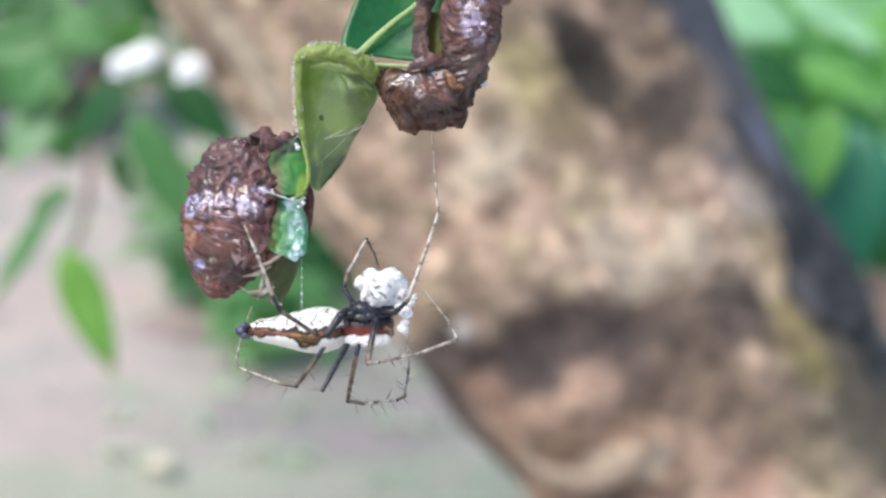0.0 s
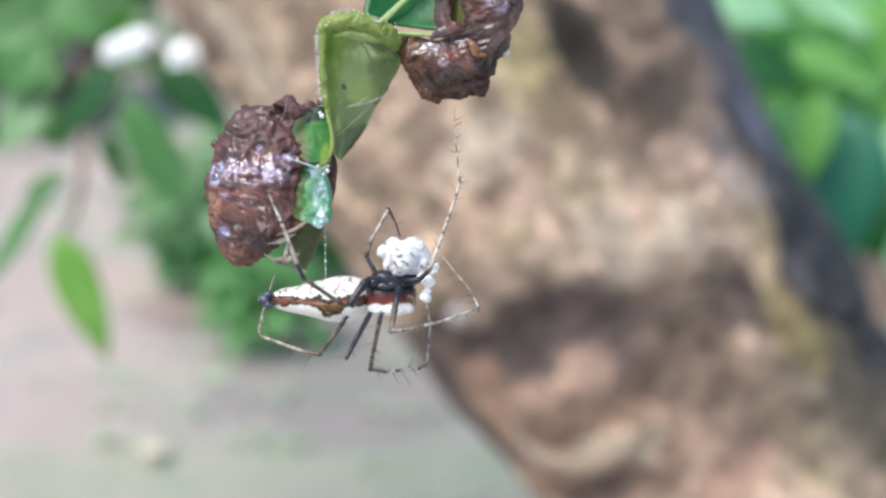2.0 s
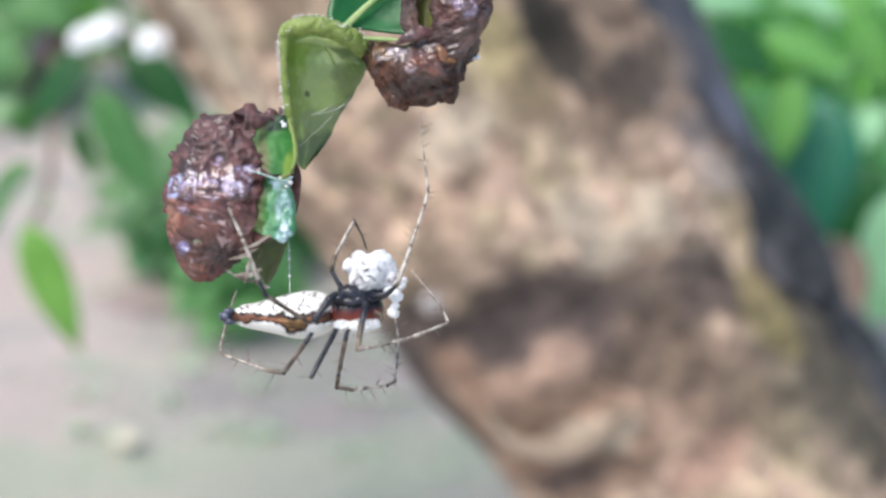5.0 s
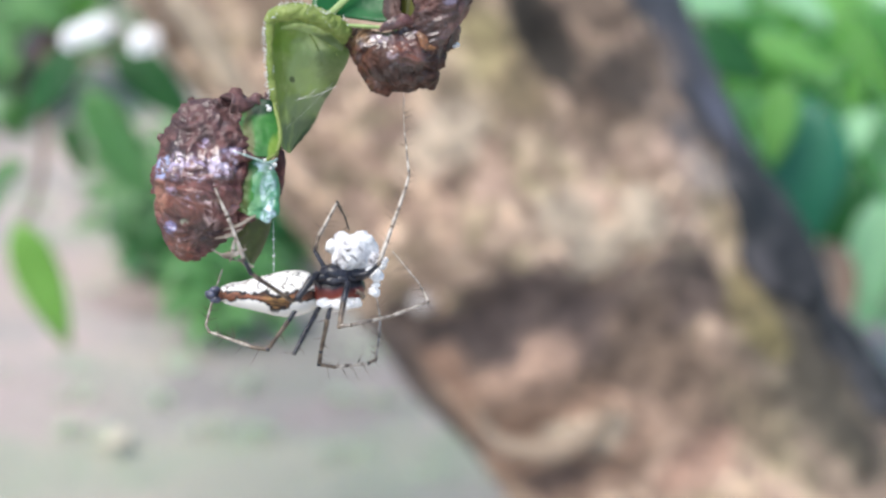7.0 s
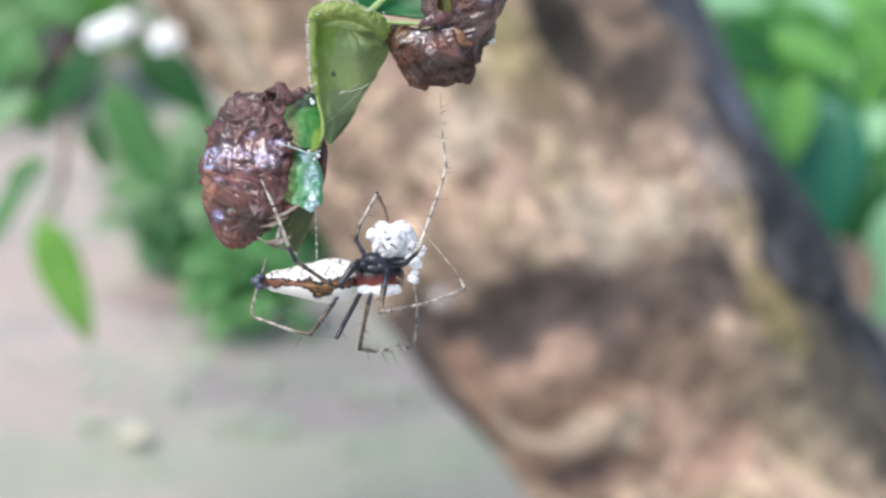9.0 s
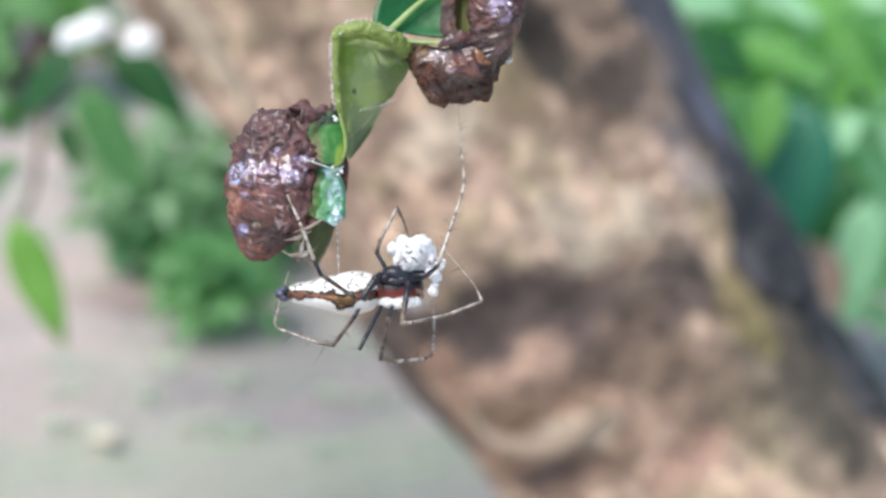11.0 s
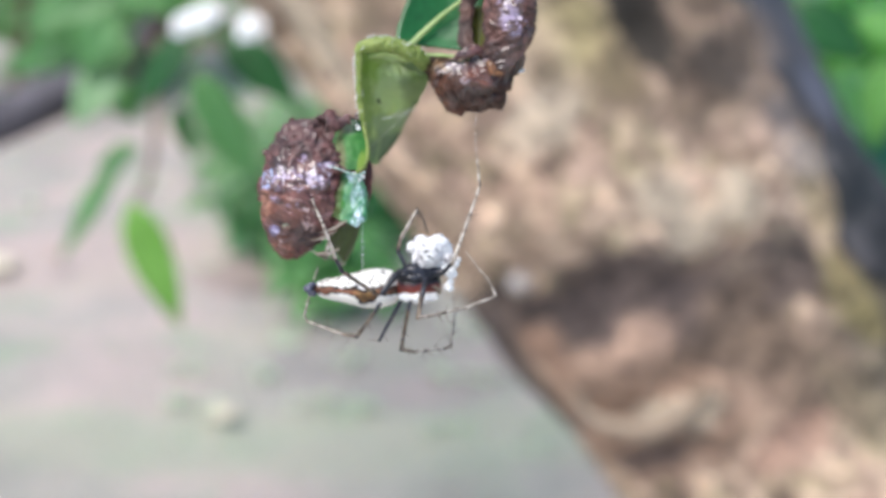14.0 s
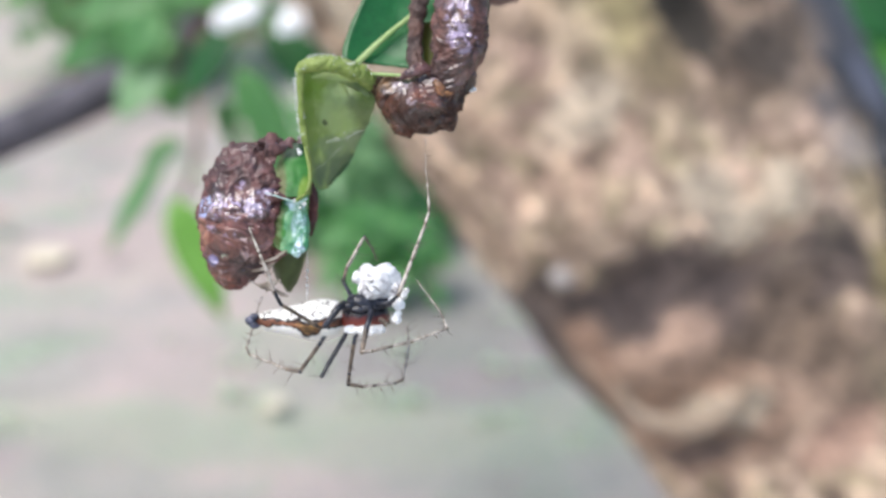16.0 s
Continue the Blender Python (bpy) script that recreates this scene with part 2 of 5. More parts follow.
MARKS = [
    (0.008, -0.020, 0.016, 0.010, PALE, 0.7),
    (-0.040, -0.046, 0.018, 0.013, (0.38, 0.255, 0.19), 0.65),
    (-0.076, -0.029, 0.008, 0.020, (0.36, 0.215, 0.145), 0.65),
    (-0.067, -0.010, 0.016, 0.007, ROT_SHADE, 0.95),
    (-0.052, -0.031, 0.011, 0.010, ROT_SHADE, 0.95),
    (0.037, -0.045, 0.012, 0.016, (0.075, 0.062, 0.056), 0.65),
    (0.030, -0.063, 0.016, 0.010, ROT_SHADE, 0.8),
    (-0.068, 0.005, 0.005, 0.005, (0.66, 0.58, 0.55), 1.0),
    (-0.035, -0.086, 0.012, 0.010, PALE, 0.85),
    (-0.010, -0.121, 0.022, 0.012, (0.46, 0.28, 0.21), 0.7),
    (0.071, -0.001, 0.014, 0.010, (0.14, 0.125, 0.125), 0.8),
    (0.066, -0.021, 0.011, 0.009, (0.50, 0.40, 0.33), 0.85),
]
STAINS_AND_SHADE = WASHES + HOLLOWS + BLOTCHES + FLECKS + SCARS + MARKS


def bark_material():
    """Old dark bark, blue-grey higher up."""
    m = mottled("old_dark_bark", [(0.38, (0.007, 0.009, 0.011)), (0.50, (0.024, 0.026, 0.030)), (0.64, (0.105, 0.098, 0.100))], 58.0, 160.0, 0.75, 0.7, 0.002)
    n, l = m.node_tree.nodes, m.node_tree.links
    b = n["Principled BSDF"]
    was = b.inputs["Base Color"].links[0].from_socket
    wob = noise_node(n, l, 40.0, 3.0, 0.6)
    fade = zone(n, l, 0.103, 0.040, 0.05, 0.070, 0.45, wob)
    colour = mixed(n, l, fade, was, (0.135, 0.138, 0.165))
    # the bluish patch is a highlight put into the bark colour
    for x, z, rx, rz, tone, much in ((0.081, -0.048, 0.016, 0.016, (0.010, 0.013, 0.015), 0.85), (0.094, -0.006, 0.006, 0.016, (0.17, 0.175, 0.235), 0.7), (0.084, 0.030, 0.007, 0.016, (0.17, 0.135, 0.115), 0.7), (0.064, -0.070, 0.007, 0.014, (0.12, 0.11, 0.115), 0.6)):
        colour = mixed(n, l, zone(n, l, x, z, rx, rz, much, wob), colour, tone)
    l.new(colour, b.inputs["Base Color"])
    return m


# soil stains and painted bush shade: across, away, half sizes, colour, strength
SOIL_STAINS_AND_SHADE = [
    # shade under the low bush, put into the soil colour
    (-0.25, 1.41, 0.10, 0.07, (0.10, 0.078, 0.06), 0.8),
    (-0.08, 1.19, 0.15, 0.10, (0.29, 0.265, 0.26), 0.6),
    (-0.15, 1.04, 0.50, 0.06, (0.37, 0.43, 0.31), 0.5),
    (-0.45, 1.46, 0.26, 0.12, (0.52, 0.41, 0.38), 0.6),
    (-0.36, 1.16, 0.10, 0.07, (0.47, 0.39, 0.37), 0.6),
]


def ground_material():
    m, n, l, b = nodes_of("bare_soil_with_moss")
    co = n.new("ShaderNodeTexCoord").outputs["Object"]
    big = noise_node(n, l, 2.6, 3.0, 0.5, distort=0.6)
    mid = noise_node(n, l, 9.0, 4.0, 0.6)
    fine = noise_node(n, l, 120.0, 5.0, 0.7)
    soil = ramp(n, l, mid, [(0.3, (0.34, 0.308, 0.288)), (0.5, (0.43, 0.388, 0.368)), (0.72, (0.60, 0.465, 0.43))])
    green = ramp(n, l, mid, [(0.35, (0.36, 0.36, 0.30)), (0.7, (0.48, 0.47, 0.40))])
    f = ramp(n, l, big, [(0.50, (0, 0, 0)), (0.64, (1, 1, 1))])
    sep = n.new("ShaderNodeSeparateXYZ")
    l.new(co, sep.inputs[0])
    edge = n.new("ShaderNodeMapRange")
    edge.interpolation_type = "SMOOTHSTEP"
    for k, v in ((1, 1.62), (2, 1.18), (3, 0.0), (4, 0.5)):
        edge.inputs[k].default_value = v
    l.new(calc(n, l, "ADD", sep.outputs[1], calc(n, l, "MULTIPLY", big, 0.5)), edge.inputs[0])
    f = calc(n, l, "MAXIMUM", calc(n, l, "MULTIPLY", f, 0.7), edge.outputs[0])
    colour = mixed(n, l, f, soil, green)
    tuft = noise_node(n, l, 11.0, 3.0, 0.55, distort=0.8)
    colour = mixed(n, l, ramp(n, l, tuft, [(0.52, (0, 0, 0)), (0.64, (0.7, 0.7, 0.7))]), colour, (0.33, 0.40, 0.29))
    blush = noise_node(n, l, 6.0, 3.0, 0.55, distort=0.8)
    colour = mixed(n, l, ramp(n, l, blush, [(0.50, (0, 0, 0)), (0.62, (0.7, 0.7, 0.7))]), colour, (0.54, 0.43, 0.41))
    for x, y, rx, ry, tone, much in SOIL_STAINS_AND_SHADE:
        dx = calc(n, l, "MULTIPLY", calc(n, l, "SUBTRACT", sep.outputs[0], x), 1.0 / rx)
        dy = calc(n, l, "MULTIPLY", calc(n, l, "SUBTRACT", sep.outputs[1], y), 1.0 / ry)
        r = calc(n, l, "ADD", calc(n, l, "MULTIPLY", dx, dx), calc(n, l, "MULTIPLY", dy, dy))
        r = calc(n, l, "ADD", r, calc(n, l, "MULTIPLY_ADD", mid, 1.4, -0.7))
        near = n.new("ShaderNodeMapRange")
        near.interpolation_type = "SMOOTHSTEP"
        for k, v in ((1, 1.4), (2, 0.3), (3, 0.0), (4, much)):
            near.inputs[k].default_value = v
        l.new(r, near.inputs[0])
        colour = mixed(n, l, near.outputs[0], colour, tone)
    colour = mixed(n, l, 0.5, colour, ramp(n, l, fine, [(0.3, (0.6, 0.6, 0.6)), (0.7, (1.25, 1.25, 1.25))]), "MULTIPLY")
    l.new(colour, b.inputs["Base Color"])
    b.inputs["Roughness"].default_value = 0.95
    bumped(n, l, b, fine, 0.7, 0.004)
    return m


def abdomen_material():
    """Chalk-white skin with dark net lines above and a brown, black-edged stripe along the flank."""
    m, n, l, b = nodes_of("banded_abdomen")
    sep = n.new("ShaderNodeSeparateXYZ")
    co = n.new("ShaderNodeTexCoord").outputs["Object"]
    l.new(co, sep.inputs[0])
    wave = noise_node(n, l, 1500.0, 4.0, 0.65)
    x_mm = calc(n, l, "MULTIPLY_ADD", sep.outputs[0], 1000.0, 7.1)
    z = calc(n, l, "MULTIPLY_ADD", sep.outputs[2], 1000.0, calc(n, l, "MULTIPLY_ADD", wave, 1.2, 4.62))
    # golden saddle in the middle of the stripe
    sx = calc(n, l, "MULTIPLY", calc(n, l, "ADD", x_mm, 1.35), 1.0 / 0.75)
    saddle = calc(n, l, "POWER", 2.718, calc(n, l, "MULTIPLY", calc(n, l, "MULTIPLY", sx, sx), -1.0))
    off = calc(n, l, "ABSOLUTE", calc(n, l, "ADD", z, calc(n, l, "MULTIPLY", saddle, 0.42)))
    off = calc(n, l, "DIVIDE", off, calc(n, l, "MULTIPLY_ADD", saddle, 0.9, 1.2))
    streak = noise_node(n, l, 1500.0, 3.0, 0.6, stretch=(0.3, 1, 1.6))
    gold = mixed(n, l, saddle, (0.14, 0.05, 0.024), (0.27, 0.15, 0.05))
    stripe = ramp(n, l, off, [(0.0, (0.34, 0.15, 0.04)), (0.14, (0.15, 0.05, 0.025)), (0.17, (0.012, 0.008, 0.008)), (0.25, (0.014, 0.009, 0.008)), (0.30, (0.88, 0.85, 0.80))])
    gold = mixed(n, l, 1.0, gold, ramp(n, l, streak, [(0.40, (0.18, 0.15, 0.15)), (0.5, (1.0, 1.0, 1.0)), (0.62, (2.4, 2.6, 3.0))]), "MULTIPLY")
    stripe = mixed(n, l, calc(n, l, "LESS_THAN", off, 0.14), stripe, gold)
    vor = n.new("ShaderNodeTexVoronoi")
    vor.feature = "DISTANCE_TO_EDGE"
    vor.inputs["Scale"].default_value = 1700.0
    mp = n.new("ShaderNodeMapping")
    mp.inputs["Scale"].default_value = (0.62, 1, 1.5)
    mp.inputs["Rotation"].default_value = (0, 0.5, 0)
    l.new(co, mp.inputs[0])
    l.new(mp.outputs[0], vor.inputs["Vector"])
    net = ramp(n, l, vor.outputs[0], [(0.03, (0.15, 0.135, 0.125)), (0.09, (0.88, 0.86, 0.82))])
    gate = noise_node(n, l, 1500.0, 1.0)
    above = calc(n, l, "MULTIPLY", calc(n, l, "GREATER_THAN", z, 0.42), calc(n, l, "GREATER_THAN", gate, 0.46))
    colour = mixed(n, l, above, stripe, net)
    l.new(colour, b.inputs["Base Color"])
    b.inputs["Roughness"].default_value = 0.45
    b.inputs["Subsurface Weight"].default_value = 0.15
    b.inputs["Subsurface Radius"].default_value = (0.0003, 0.0003, 0.0002)
    bumped(n, l, b, noise_node(n, l, 6000.0, 3.0), 0.35, 0.00005)
    return m


def carapace_material():
    """Black top, red-brown middle and white cheeks."""
    m, n, l, b = nodes_of("carapace")
    sep = n.new("ShaderNodeSeparateXYZ")
    l.new(n.new("ShaderNodeTexCoord").outputs["Object"], sep.inputs[0])
    wave = noise_node(n, l, 1100.0, 2.0, 0.5)
    z = calc(n, l, "MULTIPLY_ADD", sep.outputs[2], 1000.0, calc(n, l, "MULTIPLY_ADD", wave, 0.7, 4.70))
    z = calc(n, l, "MULTIPLY_ADD", z, 0.4, 0.5)
    colour = ramp(n, l, z, [(0.33, (0.80, 0.78, 0.74)), (0.39, (0.20, 0.035, 0.02)), (0.58, (0.11, 0.02, 0.015)), (0.66, (0.012, 0.012, 0.016))])
    l.new(colour, b.inputs["Base Color"])
    b.inputs["Roughness"].default_value = 0.38
    bumped(n, l, b, noise_node(n, l, 5000.0, 3.0), 0.35, 0.00005)
    return m


LILAC = (0.46, 0.37, 0.52)
CURL_WET = [(-0.0130, 0.0056, 0.0024, 0.0014, 0.12), (-0.0140, -0.0010, 0.0018, 0.0016, 0.35), (-0.0132, 0.0026, 0.0027, 0.0011, 0.75), (-0.0136, 0.0006, 0.0014, 0.0007, 0.5), (-0.0115, 0.0036, 0.0012, 0.0004, 0.7)]
CURL_TINTS = [
    (-0.0122, 0.0056, 0.0036, 0.0018, (0.095, 0.052, 0.050), 0.8), (-0.0144, 0.0003, 0.0018, 0.0014, (0.140, 0.056, 0.043), 0.7), (-0.0157, 0.0008, 0.0007, 0.0012, (0.33, 0.17, 0.12), 0.6),
    (-0.0112, -0.0002, 0.0010, 0.0014, (0.22, 0.11, 0.10), 0.7), (-0.0146, -0.0024, 0.0010, 0.0012, (0.19, 0.075, 0.055), 0.8), (-0.0126, -0.0014, 0.0010, 0.0010, (0.062, 0.036, 0.034), 0.8),
]
# lilac and bluish glints of the shelf painted as colour, with some pale spots
CURL_GLINT_SPOTS = [
    (-0.0154, 0.0026, 0.0006, 0.0008, (0.36, 0.42, 0.66), 1.0), (-0.0145, 0.0026, 0.0005, 0.0009, LILAC, 1.0), (-0.0132, 0.0025, 0.0008, 0.0009, LILAC, 1.0), (-0.0117, 0.0027, 0.0009, 0.0007, (0.50, 0.42, 0.54), 1.0),
    (-0.0108, 0.0036, 0.0011, 0.0003, LILAC, 0.9), (-0.0129, 0.0041, 0.0004, 0.0003, LILAC, 0.8), (-0.0134, 0.0008, 0.0006, 0.0003, LILAC, 0.8), (-0.0148, 0.0012, 0.0004, 0.0003, LILAC, 0.6),
    (-0.0151, -0.0010, 0.0004, 0.0004, (0.30, 0.30, 0.58), 0.7), (-0.0141, -0.0007, 0.0003, 0.0002, (0.50, 0.58, 0.42), 0.7), (-0.0124, -0.0002, 0.0005, 0.0010, (0.55, 0.38, 0.37), 0.9), (-0.0147, -0.0022, 0.0004, 0.0006, (0.48, 0.34, 0.33), 0.7),
]
GALL = gall_material("withered_leaf_tissue", (0.098, 0.046, 0.045), 0.4, CURL_WET, CURL_TINTS, CURL_GLINT_SPOTS)
LUMP_TINTS = [(-0.0005, 0.0098, 0.0011, 0.0010, (0.13, 0.050, 0.032), 0.8), (-0.0034, 0.0107, 0.0008, 0.0007, (0.15, 0.10, 0.05), 0.6), (-0.0015, 0.0086, 0.0016, 0.0007, (0.035, 0.021, 0.018), 0.8), (0.0010, 0.0104, 0.0005, 0.0005, (0.40, 0.20, 0.09), 0.8)]
LUMP_GLINTS = [(-0.0020, 0.0107, 0.0009, 0.0003, (0.46, 0.38, 0.43), 0.7), (-0.0032, 0.0103, 0.0004, 0.0003, (0.36, 0.28, 0.26), 0.6), (0.0004, 0.0109, 0.0006, 0.0004, (0.46, 0.38, 0.43), 0.7), (-0.0014, 0.0096, 0.0004, 0.0003, (0.46, 0.38, 0.43), 0.5)]
GALL_WET = gall_material("resin_wet_leaf_tissue", (0.056, 0.027, 0.019), 0.45, [(-0.0016, 0.0106, 0.0020, 0.0006, 0.7)], LUMP_TINTS, LUMP_GLINTS)
ARM_GLINTS = [(0.0020, 0.0135, 0.0010, 0.0008, LILAC, 0.9), (0.0018, 0.0152, 0.0010, 0.0012, LILAC, 0.7), (0.0024, 0.0172, 0.0008, 0.0010, LILAC, 0.7)]
GALL_PALE = gall_material("withered_leaf_tissue_pale", (0.082, 0.044, 0.039), 0.45, [(0.0020, 0.0150, 0.0008, 0.0030, 0.6)], (), ARM_GLINTS)
RUST = gall_material("rusty_leaf_tissue", (0.17, 0.082, 0.038), 0.4)
GALL_DRY = gall_material("dry_leaf_tissue", (0.085, 0.054, 0.047), 0.0)
BLADE = leafy("dark_leaf_blade", (0.006, 0.08, 0.016), (0.02, 0.17, 0.045), scale=250.0, fine=2600.0, glow=0.2, rough=0.35)
# the dark zone below the rim paints the crease's shade into the leaf colour
LOBE = leafy("folded_leaf_tissue", (0.23, 0.36, 0.085), (0.56, 0.65, 0.30), scale=620.0, fine=2400.0, glow=0.38, depth=0.0003, zones=[(-0.0078, 0.0104, 0.0010, 0.0010, (0.34, 0.48, 0.11), 0.8), (-0.0062, 0.0108, 0.0014, 0.0004, (0.10, 0.15, 0.04), 0.75), (-0.0068, 0.0094, 0.0013, 0.0022, (0.50, 0.60, 0.34), 0.85), (-0.0050, 0.0090, 0.0013, 0.0026, (0.19, 0.265, 0.12), 0.6), (-0.0086, 0.0075, 0.0004, 0.0040, (0.22, 0.34, 0.05), 0.7), (-0.0059, 0.0070, 0.0015, 0.0009, (0.31, 0.37, 0.27), 0.75), (-0.0070, 0.0052, 0.0018, 0.0016, (0.15, 0.22, 0.13), 0.9), (-0.0052, 0.0074, 0.0008, 0.0012, (0.15, 0.21, 0.11), 0.7), (-0.0076, 0.0068, 0.0008, 0.0008, (0.30, 0.39, 0.23), 0.7), (-0.0078, 0.0084, 0.00014, 0.00018, (0.03, 0.06, 0.01), 0.7)])
LIP = leafy("leaf_edge_tissue", (0.10, 0.19, 0.02), (0.44, 0.52, 0.16), scale=1100.0, fine=2800.0, glow=0.3, depth=0.0003, rough=0.5, specks=0.35)
MARGIN = leafy("green_leaf_margin", (0.012, 0.09, 0.025), (0.07, 0.29, 0.05), scale=420.0, fine=2600.0, glow=0.25, rough=0.5, zones=[(-0.0095, 0.0066, 0.0013, 0.0008, (0.008, 0.035, 0.018), 0.9), (-0.0086, 0.0038, 0.0004, 0.0010, (0.30, 0.42, 0.06), 0.7), (-0.0103, 0.0045, 0.0005, 0.0016, (0.16, 0.11, 0.04), 0.7), (-0.0105, 0.0012, 0.0006, 0.0016, (0.14, 0.13, 0.05), 0.7)])
WAX = mottled("waxy_bloom", [(0.35, (0.30, 0.55, 0.45)), (0.6, (0.70, 0.80, 0.78))], 900.0, 4000.0, 0.4, 0.6, 0.0001)
def waxy_margin():
    """Green tissue that turns yellow and is crusted with bluish-white wax."""
    m, n, l, b = nodes_of("wax_crusted_margin")
    big = noise_node(n, l, 330.0, 3.0, 0.5)
    mid = noise_node(n, l, 1500.0, 4.0, 0.65)
    colour = ramp(n, l, big, [(0.34, (0.025, 0.15, 0.05)), (0.46, (0.06, 0.25, 0.12)), (0.56, (0.18, 0.36, 0.17)), (0.68, (0.36, 0.42, 0.05))])
    for x, z, rx, rz, much in ((-0.0090, 0.0012, 0.0005, 0.0012, 0.7), (-0.0090, -0.0003, 0.0005, 0.0005, 0.9), (-0.0090, 0.0027, 0.0008, 0.0004, 0.8)):
        wax = calc(n, l, "MULTIPLY", zone(n, l, x, z, rx, rz, much, big), ramp(n, l, mid, [(0.40, (0.1, 0.1, 0.1)), (0.56, (1, 1, 1))]))
        colour = mixed(n, l, wax, colour, (0.62, 0.74, 0.88))
    l.new(colour, b.inputs["Base Color"])
    b.inputs["Roughness"].default_value = 0.3
    bumped(n, l, b, mid, 0.8, 0.00012)
    return m


WAXED = waxy_margin()
RIB = leafy("pale_midrib", (0.22, 0.38, 0.10), (0.42, 0.55, 0.22), scale=500.0, fine=3000.0, glow=0.15)
OLIVE = leafy("olive_dying_leaf", (0.035, 0.05, 0.015), (0.10, 0.13, 0.04), scale=350.0, fine=2500.0, glow=0.2)
DYING = leafy("yellowing_leaf", (0.10, 0.12, 0.02), (0.24, 0.24, 0.06), scale=400.0, fine=2500.0, glow=0.2)
SILK = mottled("silk", [(0.4, (0.75, 0.76, 0.74)), (0.6, (0.9, 0.9, 0.88))], 900.0, 5000.0, 0.35, 0.2, 0.00002)
WEB = mottled("dirty_silk", [(0.35, (0.14, 0.10, 0.075)), (0.5, (0.30, 0.25, 0.20)), (0.68, (0.55, 0.5, 0.44))], 700.0, 3000.0, 0.6, 0.8, 0.0001)
ABDOMEN = abdomen_material()
CARAPACE = carapace_material()
CHALK = mottled("chalk_white_down", [(0.35, (0.12, 0.115, 0.12)), (0.41, (0.55, 0.53, 0.55)), (0.46, (0.80, 0.79, 0.80)), (0.6, (0.90, 0.90, 0.91))], 900.0, 5200.0, 0.7, 0.9, 0.00012)
HAIR = mottled("white_hair", [(0.35, (0.84, 0.83, 0.82)), (0.6, (0.94, 0.94, 0.94))], 1300.0, 6000.0, 0.7, 0.6, 0.00006)
CREASE_SHADE = mottled("silk_crease_shade", [(0.35, (0.06, 0.056, 0.06)), (0.5, (0.20, 0.19, 0.20)), (0.62, (0.75, 0.74, 0.75))], 1600.0, 5200.0, 0.7, 0.8, 0.0001)
SPINNERET = mottled("blue_grey_skin", [(0.4, (0.022, 0.025, 0.042)), (0.62, (0.12, 0.13, 0.20))], 1800.0, 5000.0, 0.35, 0.3, 0.00004)
LEG_DARK = mottled("dark_leg", [(0.4, (0.012, 0.013, 0.020)), (0.65, (0.042, 0.044, 0.058))], 1200.0, 5000.0, 0.3, 0.3, 0.00004)
LEG_BROWN = mottled("brown_leg", [(0.38, (0.05, 0.036, 0.028)), (0.62, (0.24, 0.18, 0.13))], 1900.0, 6000.0, 0.4, 0.3, 0.00004)
LEG_PALE = mottled("straw_leg", [(0.38, (0.11, 0.088, 0.072)), (0.48, (0.33, 0.28, 0.235)), (0.60, (0.60, 0.54, 0.475))], 1700.0, 6000.0, 0.4, 0.3, 0.00004)
TWIG = mottled("brown_twig", [(0.35, (0.10, 0.07, 0.05)), (0.65, (0.22, 0.16, 0.11))], 120.0, 900.0, 0.8, 0.6, 0.0004)
DARK_BRANCH = mottled("dark_grey_branch", [(0.35, (0.035, 0.032, 0.040)), (0.65, (0.12, 0.11, 0.135))], 40.0, 300.0, 0.7, 0.6, 0.001)
TRUNK = trunk_material()
BARK = bark_material()
LICHEN = mottled("pale_lichen", [(0.35, (0.38, 0.33, 0.30)), (0.65, (0.56, 0.51, 0.48))], 200.0, 700.0, 0.85, 0.5, 0.0005)
WOOD = mottled("pale_scar_wood", [(0.35, (0.26, 0.19, 0.135)), (0.65, (0.43, 0.34, 0.26))], 70.0, 300.0, 0.85, 0.6, 0.001)
SOIL = ground_material()
GREEN = leafy("green_foliage", (0.09, 0.28, 0.08), (0.28, 0.56, 0.24), scale=20.0, fine=240.0, glow=0.4, depth=0.0004)
HAZY = leafy("greyish_green_foliage", (0.15, 0.31, 0.13), (0.36, 0.58, 0.32), scale=20.0, fine=240.0, glow=0.35, depth=0.0004)
BRIGHT = leafy("bright_green_foliage", (0.37, 0.67, 0.41), (0.62, 0.91, 0.68), scale=20.0, fine=240.0, glow=0.4, depth=0.0004)
LIME = leafy("yellow_green_foliage", (0.18, 0.46, 0.10), (0.34, 0.68, 0.24), scale=20.0, fine=240.0, glow=0.45, depth=0.0004)
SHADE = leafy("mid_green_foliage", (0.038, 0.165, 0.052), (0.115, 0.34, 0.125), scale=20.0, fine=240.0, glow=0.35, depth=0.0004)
DEEP = leafy("deep_green_foliage", (0.015, 0.11, 0.025), (0.05, 0.22, 0.055), scale=20.0, fine=240.0, glow=0.25, depth=0.0004)
TEAL = leafy("blue_green_foliage", (0.02, 0.18, 0.10), (0.09, 0.38, 0.25), scale=20.0, fine=240.0, glow=0.25, depth=0.0004)
PETAL, petal_nodes, petal_links, petal_bsdf = nodes_of("white_petal")
petal_links.new(ramp(petal_nodes, petal_links, noise_node(petal_nodes, petal_links, 300.0, 3.0), [(0.3, (0.93, 0.95, 0.97)), (0.7, (0.985, 0.99, 1.0))]), petal_bsdf.inputs["Base Color"])
petal_bsdf.inputs["Roughness"].default_value = 0.3
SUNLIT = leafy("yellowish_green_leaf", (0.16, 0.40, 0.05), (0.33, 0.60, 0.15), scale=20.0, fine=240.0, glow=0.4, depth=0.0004)
